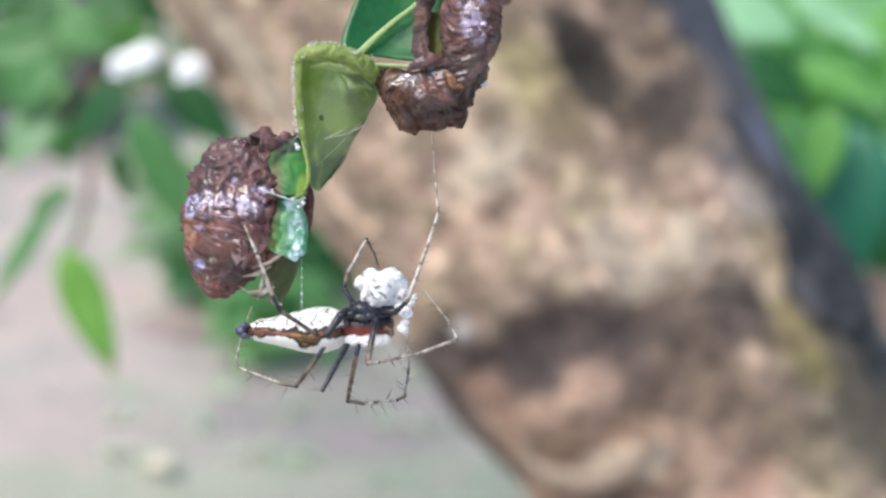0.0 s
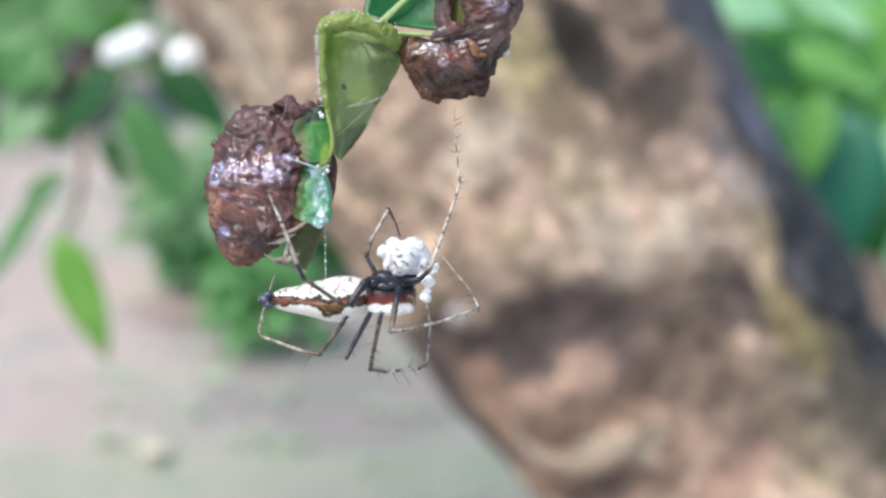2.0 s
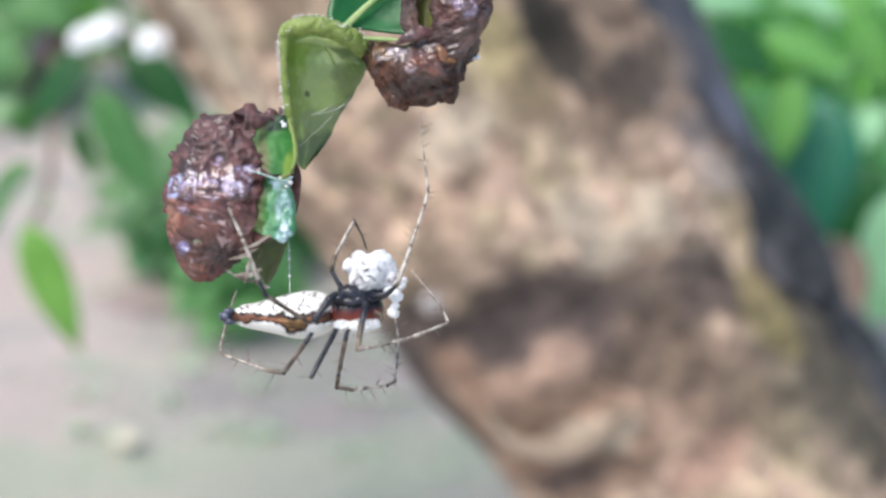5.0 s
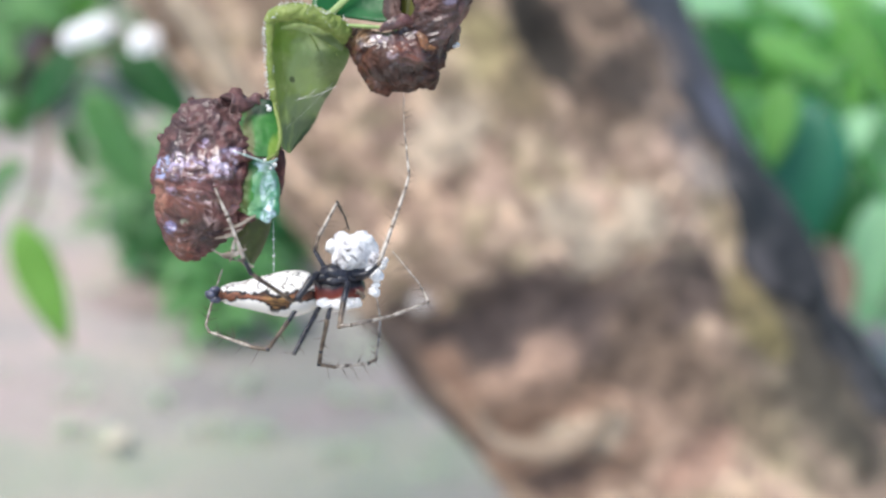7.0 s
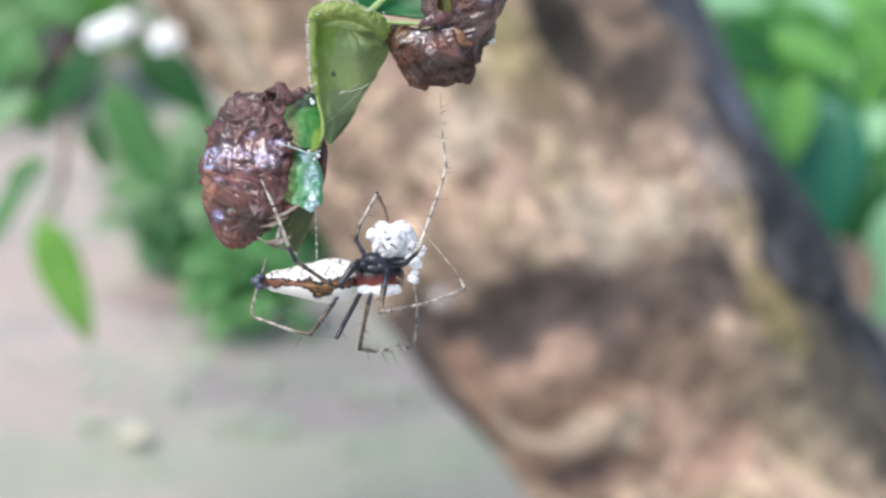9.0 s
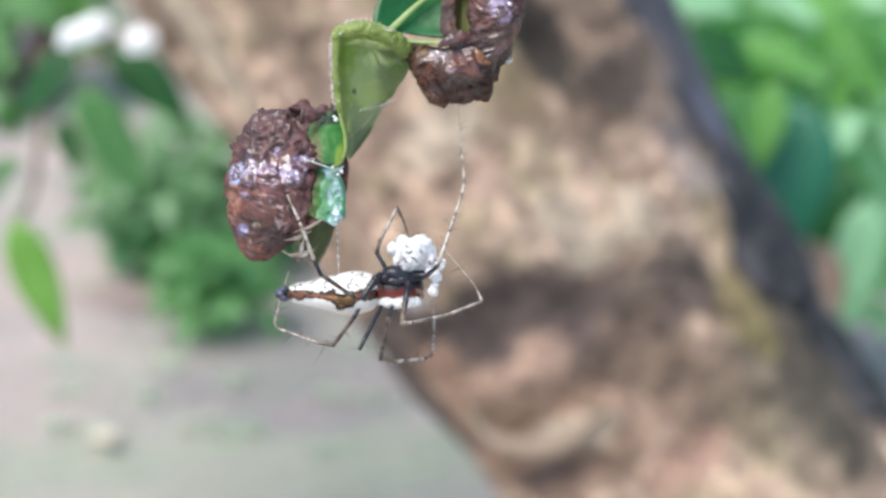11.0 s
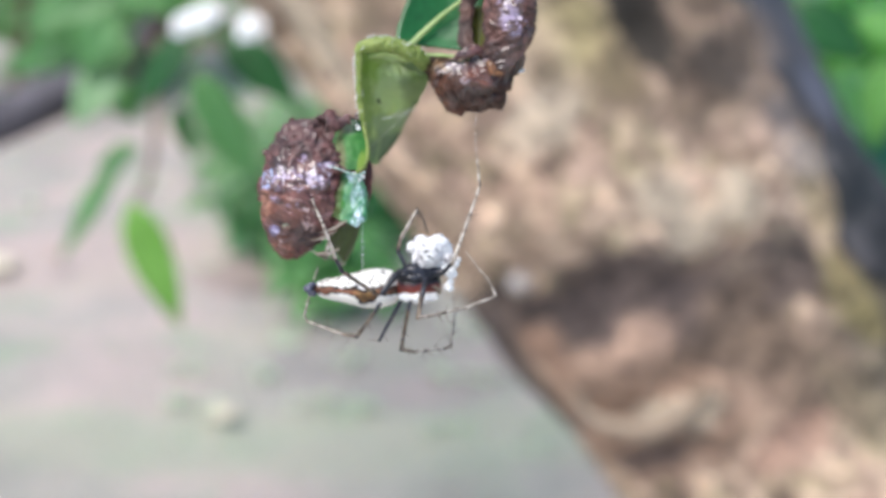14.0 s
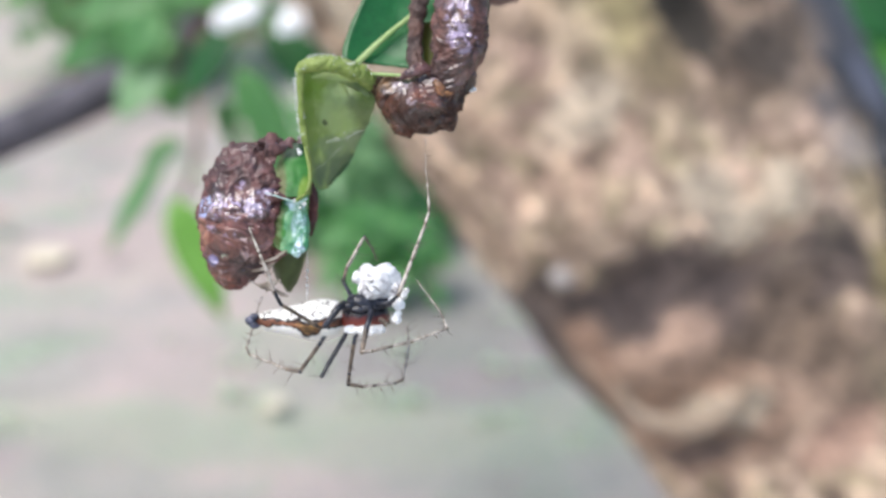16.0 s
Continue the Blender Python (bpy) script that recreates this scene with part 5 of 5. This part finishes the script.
    lump = part("withered_curl", bm, GALL_WET, leaf, "wet dark brown crumpled leaf end")
    bm = bmesh.new()
    tube(bm, [(*(-2.42, 0.50, 8.59), 0.6), (*(-2.21, 0.50, 8.02), 0.75), (*(-1.82, 0.60, 7.45), 0.35), (*(-1.71, 0.60, 7.17), 0.12)], 30, 30, relief=0.2, freq=1.7, seed=31, form=lumpy)
    tube(bm, [(*(0.57, 0.40, 8.93), 0.7), (*(0.78, 0.50, 8.30), 0.8), (*(1.00, 0.60, 7.81), 0.4), (*(1.00, 0.60, 7.60), 0.15)], 30, 30, relief=0.18, freq=1.7, seed=32)
    tube(bm, [(*(1.55, 0.60, 10.40), 0.3), (*(2.15, 0.60, 10.38), 0.26), (*(2.72, 0.70, 10.42), 0.1)], 16, 16, relief=0.1, freq=2.4, seed=33)
    part("withered_flap", bm, GALL_WET, lump)
    # loose folds about the elbow of the roll
    for mat, path, wide in (
        (GALL_WET, [(1.5, 0.3, 11.7, 0.35), (2.15, 0.3, 11.55, 0.48), (2.38, 0.5, 11.0, 0.46), (2.0, 0.7, 10.4, 0.36), (1.6, 0.8, 10.0, 0.16)], 0.7),
        (GALL, [(-2.2, -0.7, 11.15, 0.12), (-1.5, -1.0, 11.5, 0.34), (-0.7, -1.1, 11.75, 0.36), (-0.1, -0.8, 11.65, 0.15)], 0.5),
        (RUST, [(0.15, -1.25, 10.95, 0.12), (0.45, -1.45, 10.6, 0.27), (0.62, -1.45, 10.2, 0.26), (0.75, -1.3, 9.9, 0.08)], 0.45),
    ):
        bm = bmesh.new()
        tube(bm, path, 30, 40, relief=0.2, freq=1.0, seed=int(path[1][2] * 10), flat=wide, form=leathery)
        part("withered_flap", bm, mat, lump)
    bm = bmesh.new()
    for k, (x, z, r) in enumerate(((2.72, 10.42, 0.13), (2.50, 10.33, 0.12), (2.62, 10.55, 0.08))):
        blob(bm, (x, 0.45, z), (r, r, r), relief=0.06, freq=4, seed=k, level=2)
    tagged(part("wax_grain", bm, SILK, lump, "white waxy grains"), kind="stuff")
    bm = bmesh.new()
    tube(bm, [(*(-0.72, 1.20, 18.35), 0.5), (*(-1.01, 1.20, 16.56), 0.62), (*(-1.29, 1.30, 15.14), 0.60), (*(-1.44, 1.40, 13.72), 0.52), (*(-1.29, 1.20, 12.43), 0.55), (*(-0.64, 0.80, 11.62), 0.6), (*(0.21, 0.40, 11.21), 0.4)], 36, 80, relief=0.16, freq=0.8, seed=7, flat=0.55, form=lumpy)
    part("withered_strip", bm, GALL_DRY, lump, "grey-brown withered strip")
    bm = bmesh.new()
    tube(bm, [(*(-4.38, -0.30, 11.54), 0.10), (*(-3.31, -0.40, 11.46), 0.13), (*(-2.25, -0.50, 11.37), 0.11), (*(-1.13, -0.60, 11.22), 0.06)], 12, 40, relief=0.10, freq=1.8, seed=8, form=lumpy)
    part("leaf_edge", bm, RIB, lump, "pale dry leaf edge")
    bm = bmesh.new()
    sheet(bm, [(-0.87, 1.90, 15.24), (-0.94, 1.90, 13.80), (-0.79, 1.60, 12.16)], [(0.22, 1.90, 15.24), (0.14, 1.90, 13.80), (0.07, 1.60, 12.09)], 10, 14, dish=0.3, relief=0.12, freq=1.2, seed=12)
    part("dying_patch", bm, DYING, leaf, "olive-yellow dying leaf tissue")
    bm = bmesh.new()
    sheet(bm, [(1.93, 4.00, 21.92), (2.18, 12.00, 20.25), (2.71, 20.00, 18.77)], [(4.49, 4.00, 21.92), (5.29, 12.00, 20.25), (5.21, 20.00, 19.03)], 12, 20, dish=1.0, relief=0.4, freq=0.5, seed=22)
    part("rear_flap", bm, GALL, leaf, "dull brown withered flap")
    # stalk up to the twig
    bm = bmesh.new()
    tube(bm, [(*(1.30, 1.50, 18.42), 0.6), (*(2.04, 2.50, 22.64), 0.6), (*(2.88, 6.00, 32.65), 0.7), (*(3.55, 14.00, 47.07), 0.9)], 14, 30, relief=0.05, freq=1.0, seed=9)
    part("stalk", bm, RIB, leaf, "green leaf stalk")
    return leaf


def build_twig():
    bm = bmesh.new()
    tube(bm, [(0.0031, 0.108, 0.612, 0.0012), (0.0045, 0.125, 0.640, 0.002), (-0.02, 0.25, 0.72, 0.003), (-0.12, 0.55, 0.80, 0.004), (-0.24, 0.74, 0.82, 0.006)], 10, 40, relief=0.0004, freq=80, seed=3, unit=1.0)
    ob = part("twig", bm, TWIG, None)
    tagged(ob, "thin brown twig growing from the trunk, bearing the leaf", "twig")


def build_overhead_leaf():
    leaf = root("hanging_leaf", pose(*(-0.030, 0.111, 0.584)), "dull olive leaf hanging from the twig", "leaf")
    inv = leaf.matrix_world.inverted()
    bm = bmesh.new()
    leaf_on(bm, inv @ Vector((-0.030, 0.111, 0.584)), inv @ Vector((-0.038, 0.111, 0.583)), 0.0034, (0, -0.9, 0.3), 0.1, 0.1, 12, 7, thick=0.0001)
    part("blade", bm, OLIVE, leaf)
    bm = bmesh.new()
    tube(bm, [(*(inv @ Vector((-0.030, 0.111, 0.584))), 0.0002), (*(inv @ Vector((-0.021, 0.114, 0.593))), 0.0003), (*(inv @ Vector((0.0, 0.118, 0.630))), 0.0004), (*(inv @ Vector((0.0040, 0.122, 0.636))), 0.0004)], 8, 24, unit=1.0)
    part("stalk", bm, TWIG, leaf)


# ---------------------------------------------------------------- the spider and its prey
D, B, S = 0, 1, 2  # dark, brown and straw-coloured segments


def leg(spider, joints, mats, spines):
    """One leg: segments between joints (x, y, z, radius in mm), swollen at the knees; spines: (segment, place, length, turn)."""
    joints = [(*j[:3], j[3] * 0.68) for j in joints]
    rng = random.Random(int(abs(joints[-1][0]) * 100))
    spines = list(spines)
    for k in range(1, len(joints) - 1):
        span = (Vector(joints[k + 1][:3]) - Vector(joints[k][:3])).length
        for _ in range(int(span * 1.7) if mats[k] != D else int(span * 0.6)):
            spines.append((k, rng.uniform(0.05, 0.95), rng.uniform(0.35, 0.95), rng.choice((-1, 1)) * rng.uniform(0.2, 0.9)))
    ob = None
    for k in range(len(joints) - 1):
        a, b = joints[k], joints[k + 1]
        path = [np.array(a) * (1 - u) + np.array(b) * u for u in (0, 0.12, 0.5, 0.88, 1)]
        for p, f in zip(path, (0.75, 1.1, 0.95, 1.05, 0.75)):
            p[3] *= f
        bm = bmesh.new()
        tube(bm, [tuple(p) for p in path], 10, 5, smooth=False)
        for f in bm.faces:
            f.material_index = mats[k]
        if k:
            before = len(bm.faces)
            blob(bm, a[:3], (a[3] * 1.15,) * 3, level=2)
            bm.faces.ensure_lookup_table()
            for f in bm.faces[before:]:
                f.material_index = B if mats[k] == S else D
        made = part("leg" if k == 0 else "leg_segment", bm, [LEG_DARK, LEG_BROWN, LEG_PALE], ob or spider)
        ob = ob or made
    bm = bmesh.new()
    for seg, u, length, turn in spines:
        a, b = Vector(joints[seg][:3]), Vector(joints[seg + 1][:3])
        p = a.lerp(b, u)
        way = (b - a).normalized()
        side = Vector((-way.z, 0, way.x))
        tip = p + (way * 0.45 + side * math.copysign(1, turn)).normalized() * length + Vector((0, -abs(turn) * 0.2, 0))
        tube(bm, [(*p, 0.028), (*p.lerp(tip, 0.5), 0.018), (*tip, 0.006)], 5, 6)
    if spines:
        part("spine_fringe", bm, LEG_BROWN, ob, "thin dark leg spines")
    else:
        bm.free()
    return ob


def build_spider():
    spider = root("lynx_spider", STAGE, "white and brown striped spider with spiny legs, hanging on silk", "spider")
    # abdomen, drawn out to the tail
    bm = bmesh.new()
    tube(bm, [(*(-12.20, -0.40, -5.22), 0.30), (*(-11.70, -0.40, -5.18), 0.62), (*(-10.79, -0.40, -5.18), 0.82), (*(-9.66, -0.40, -5.18), 1.08), (*(-8.42, -0.40, -5.18), 1.37), (*(-7.37, -0.40, -5.11), 1.40), (*(-6.56, -0.40, -5.15), 1.15), (*(-6.06, -0.40, -5.18), 0.6)], 64, 80, relief=0.05, freq=0.9, seed=3)
    ab = part("abdomen", bm, ABDOMEN, spider, "white abdomen with a brown side stripe")
    for x, y, r in ((432, 580, 0.26), (426, 588, 0.30), (433, 596, 0.26), (420, 584, 0.14), (421, 592, 0.12)):
        bm = bmesh.new()
        blob(bm, ((x - 784) * 0.0353, -0.6, -(y - 441) * 0.0353), (r * 1.4, r, r), relief=0.05, freq=3, seed=x, level=2)
        part("spinneret", bm, SPINNERET, ab, "dark spinneret")
    # carapace
    bm = bmesh.new()
    tube(bm, [(*(-6.49, -0.40, -4.97), 0.45), (*(-6.06, -0.40, -4.97), 0.95), (*(-5.25, -0.40, -5.01), 1.16), (*(-4.44, -0.40, -5.04), 1.14), (*(-3.81, -0.40, -5.11), 0.98), (*(-3.45, -0.40, -5.25), 0.7), (*(-3.31, -0.40, -5.32), 0.3)], 56, 60, relief=0.06, freq=1.2, seed=4)
    ca = part("carapace", bm, CARAPACE, spider, "red-brown carapace with white cheeks")
    for x, y, dy, r in ((668, 562, -1.1, 0.2), (680, 566, -0.9, 0.17), (686, 573, -0.8, 0.15), (676, 556, -0.6, 0.16)):
        bm = bmesh.new()
        blob(bm, ((x - 784) * 0.0354, dy, -(y - 441) * 0.0354), (r, r, r), level=2)
        part("eye", bm, LEG_DARK, ca, "shiny black eye")
    for x, y, dy, sx, sz in ((678, 604, -1.15, 0.36, 0.28), (664, 607, -1.2, 0.40, 0.26), (645, 606, -1.3, 0.42, 0.28), (624, 604, -1.3, 0.52, 0.30)):
        bm = bmesh.new()
        blob(bm, ((x - 784) * 0.0350, dy, -(y - 441) * 0.0350), (sx, 0.3, sz), relief=0.14, freq=2.6, seed=x, level=4)
        part("hair_patch", bm, HAIR, ca, "patch of white hair")
    bm = bmesh.new()
    tube(bm, [(*(-5.03, -1.20, -4.16), 0.5), (*(-4.17, -1.00, -4.03), 0.45), (*(-3.30, -0.80, -3.93), 0.35), (*(-2.74, -0.60, -3.83), 0.24)], 20, 24, relief=0.1, freq=2, seed=5)
    tube(bm, [(*(-5.81, -1.00, -3.88), 0.4), (*(-5.03, -1.20, -3.88), 0.55), (*(-4.26, -1.20, -4.22), 0.4)], 20, 24, relief=0.1, freq=2, seed=6)
    part("leg_base", bm, LEG_DARK, spider, "glossy black leg base")
    for k, (x, y, z, r, stretch) in enumerate(((-5.75, -1.45, -4.10, 0.34, 1.7), (-5.15, -1.50, -4.32, 0.30, 1.9), (-4.55, -1.45, -4.24, 0.30, 1.7), (-4.0, -1.15, -4.18, 0.27, 1.5))):
        bm = bmesh.new()
        blob(bm, (x, y, z), (r * stretch, r, r * 0.85), relief=0.08, freq=2.2, seed=60 + k, level=3)
        part("leg_base", bm, LEG_DARK, spider, "glossy black leg base")
    # legs
    leg(spider, [(*(-7.52, -2.20, -5.52), 0.20), (*(-9.86, -4.00, -3.75), 0.20), (*(-10.23, -4.20, -2.93), 0.19), (*(-11.18, -4.20, -0.37), 0.16), (*(-12.01, -3.60, 1.32), 0.09)], [B, D, S, S], [(2, 0.4, 0.9, -0.5), (2, 0.7, 0.8, 0.6), (3, 0.5, 0.6, 0.5), (2, 0.2, 0.7, 0.4)])
    leg(spider, [(*(-5.99, -1.40, -3.87), 0.34), (*(-6.35, -2.20, -4.17), 0.37), (*(-7.28, -2.60, -5.46), 0.28)], [D, D], [])
    leg(spider, [(*(-7.40, -1.20, -6.08), 0.2), (*(-7.78, -1.60, -6.71), 0.21), (*(-9.13, -1.40, -8.53), 0.20), (*(-10.06, -1.20, -8.41), 0.18), (*(-12.83, -0.40, -7.51), 0.13), (*(-13.07, -0.20, -7.10), 0.12), (*(-12.71, 0.20, -5.57), 0.11), (*(-12.15, 0.80, -3.61), 0.07)], [D, B, B, S, S, S, S], [(3, 0.2, 0.8, 0.5), (3, 0.45, 1.0, -0.5), (3, 0.65, 0.9, 0.6), (3, 0.8, 0.8, -0.4), (2, 0.5, 1.6, 0.4), (5, 0.3, 0.8, 0.5), (5, 0.2, 0.8, -0.5), (1, 0.9, 1.2, -0.6)])
    leg(spider, [(*(-5.88, -1.00, -5.74), 0.24), (*(-6.19, -1.60, -6.39), 0.24), (*(-6.87, -2.60, -7.66), 0.22), (*(-7.40, -3.20, -8.69), 0.2)], [D, D, D], [(2, 0.9, 0.9, -0.6), (2, 0.5, 0.7, 0.5)])
    leg(spider, [(*(-5.24, -1.20, -5.76), 0.22), (*(-5.43, -1.40, -6.58), 0.22), (*(-5.91, -0.60, -8.76), 0.19), (*(-6.04, -0.20, -9.58), 0.2), (*(-5.11, 0.20, -9.80), 0.17), (*(-3.02, 1.20, -9.70), 0.15), (*(-2.53, 1.80, -9.51), 0.15), (*(-2.34, 2.80, -8.16), 0.13), (*(-2.29, 3.60, -6.98), 0.11), (*(-2.53, 4.40, -5.55), 0.07)], [D, B, B, B, S, B, S, S, S], [(4, 0.2, 1.0, -0.5), (4, 0.5, 1.2, -0.6), (4, 0.7, 1.0, 0.5), (2, 0.5, 0.8, 0.5), (6, 0.4, 0.9, 0.5), (6, 0.7, 0.9, -0.5), (3, 0.5, 0.9, -0.6), (4, 0.85, 0.9, -0.5)])
    leg(spider, [(*(-4.17, -1.60, -4.34), 0.30), (*(-4.39, -2.60, -5.46), 0.28), (*(-4.64, -3.20, -6.99), 0.22), (*(-3.95, -3.20, -6.92), 0.16), (*(-1.53, -1.60, -6.50), 0.15), (*(0.78, -0.20, -5.72), 0.14), (*(0.28, 0.40, -4.66), 0.10), (*(-1.44, 1.40, -2.56), 0.06)], [D, B, S, S, S, S, S], [(4, 0.2, 0.6, 0.5), (4, 0.6, 0.7, -0.5), (3, 0.5, 0.6, 0.5), (5, 0.3, 0.6, 0.5), (6, 0.3, 0.7, 0.5), (4, 0.95, 0.8, -0.6)])
    leg(spider, [(*(-3.90, -1.40, -4.01), 0.22), (*(-2.91, -1.80, -3.88), 0.23), (*(-2.28, -2.20, -3.28), 0.21), (*(-1.46, -1.40, -1.01), 0.17), (*(-0.63, -0.40, 1.37), 0.15), (*(-0.39, 0.00, 2.23), 0.13), (*(-0.57, 0.60, 4.24), 0.08), (*(-0.68, 0.80, 5.11), 0.05), (*(-0.72, 1.20, 7.22), 0.02)], [D, D, S, S, S, S, S, S], [(2, 0.5, 0.5, 0.4), (3, 0.15, 0.9, 0.6), (3, 0.3, 1.0, 0.4), (3, 0.9, 0.7, -0.5), (4, 0.5, 0.8, -0.8), (4, 0.9, 0.8, -0.6), (3, 0.05, 0.5, -0.5), (4, 0.2, 0.6, 0.5)])
    leg(spider, [(*(-5.06, -0.60, -4.04), 0.24), (*(-5.70, -0.60, -3.48), 0.22), (*(-6.27, -0.40, -2.50), 0.20), (*(-6.08, -0.20, -1.66), 0.20), (*(-4.91, 0.40, 0.53), 0.14), (*(-4.45, 1.20, -0.40), 0.11), (*(-4.20, 1.80, -1.27), 0.08)], [D, D, B, S, B, B], [(3, 0.2, 0.8, 0.5), (3, 0.45, 1.0, -0.5), (3, 0.7, 0.6, 0.5), (4, 0.3, 0.6, 0.5)])
    # pedipalps
    for dy in (-1.3, 0.3):
        bm = bmesh.new()
        tube(bm, [(*(-3.67, -0.40, -4.97), 0.16), (*(-3.35, -0.40, -5.11), 0.14), (*(-3.24, -0.40, -5.46), 0.10)], 10, 12)
        ob = part("pedipalp", bm, LEG_BROWN, spider)
        ob.location.y = dy * MM
    return spider


def build_prey():
    prey = root("wrapped_prey", STAGE, "fluffy chalk-white silk-wrapped prey held by the spider", "prey")
    balls = [(Vector(((x - 784) * 0.0352, dy, -(y - 441) * 0.0352)), r) for x, y, dy, r in ((683, 517, -0.2, 1.26), (640, 503, -0.9, 0.52), (654, 494, -0.8, 0.62), (660, 526, -0.9, 0.85), (688, 499, -0.6, 0.78), (708, 528, -0.8, 0.55), (672, 512, -1.0, 1.05))]
    heart = Vector(((674 - 784) * 0.0352, -0.4, -(512 - 441) * 0.0352))
    bm = bmesh.new()
    for v in bmesh.ops.create_icosphere(bm, subdivisions=6, radius=1.0)["verts"]:
        way, far = v.co.normalized(), 0.6
        for c, r in balls:
            along = (c - heart).dot(way)
            gap = r * r - ((c - heart).length_squared - along * along)
            if gap > 0:
                far = max(far, along + math.sqrt(gap))
        p = heart + way * far
        v.co = (p + way * (0.085 * lumpy(p, 0.95, 5) + 0.07 * leathery(p, 1.1, 9))) * MM
    skin = [v.co / MM for v in bm.verts if v.co.y < heart.y * MM]
    part("silk_wrapping", bm, CHALK, prey)
    # wrinkle shade laid on the white silk as thin dark grey strips
    for way in (((657, 504), (664, 510), (672, 509), (680, 514)), ((668, 519), (677, 522), (683, 529), (690, 530)), ((655, 517), (660, 524), (668, 529)), ((676, 500), (684, 505), (690, 512))):
        path = []
        for n, (x, y) in enumerate(way):
            spot = Vector(((x - 784) * 0.0352, 0, -(y - 441) * 0.0352))
            on = min(skin, key=lambda q: (q.x - spot.x) ** 2 + (q.z - spot.z) ** 2)
            path.append((on.x, on.y + 0.03, on.z, (0.03, 0.10, 0.08, 0.02)[n]))
        bm = bmesh.new()
        tube(bm, path, 10, 40, relief=0.16, freq=3.4, seed=way[0][0], flat=0.5, form=lumpy)
        part("crease", bm, CREASE_SHADE, prey, "dark grey strip standing for the shade of a silk crease")
    for x, y, r in ((716, 556, 0.42), (724, 536, 0.30), (714, 574, 0.20), (712, 584, 0.30), (706, 546, 0.32), (730, 530, 0.16)):
        bm = bmesh.new()
        blob(bm, ((x - 784) * 0.0354, -1.2, -(y - 441) * 0.0350), (r * 0.75, r * 0.7, r * 0.75), relief=0.22, freq=2.4, seed=x, level=4)
        part("tuft", bm, HAIR, prey, "small white tuft")
    return prey


def build_threads():
    for name, a, b, drops in (("dragline", (-8.94, 0.80, -0.61), (-8.81, -0.40, -3.91), 5), ("dragline", (-0.68, 1.20, 6.68), (-0.72, 1.40, 8.68), 0)):
        bm = bmesh.new()
        mid = (Vector(a) + Vector(b)) / 2
        thin = 0.018 if drops else 0.010
        tube(bm, [(*a, thin), (*mid, thin), (*b, thin)], 6, 12)
        for k in range(drops):
            p = Vector(a).lerp(Vector(b), (k + 1.3) / (drops + 1.5))
            blob(bm, p, (0.07 + 0.03 * (k % 2),) * 3, level=2)
        ob = part(name, bm, SILK, None)
        ob.matrix_world = STAGE
        tagged(ob, "fine pale silk thread with tiny droplets", "silk thread")


build_ground()
build_trunk()
rng = random.Random(5)
build_flower_shrub()
build_bushes(rng)
build_right_shrub(rng)
build_far_green(rng)
build_litter(rng)
build_weeds(rng)
build_twig()
build_leaf()
build_overhead_leaf()
SPIDER = build_spider()
PREY = build_prey()
build_threads()


def motions():
    """The spider and its prey stir a little on the silk."""
    for thing in (SPIDER, PREY):
        walk(thing, [(t, STAGE @ pose(x * MM, 0, z * MM)) for t, x, z in SWAY])


SWAY = [(0, 0.09, 0.09), (1, 0.03, 0.05), (2, 0.02, -0.03), (3, -0.07, 0.0), (4.5, -0.03, 0.0), (7, 0.0, 0.0), (8, 0.0, -0.02), (10.3, -0.02, -0.08), (12, 0.04, -0.05), (14, -0.02, -0.05), (16, 0.0, 0.01)]
motions()
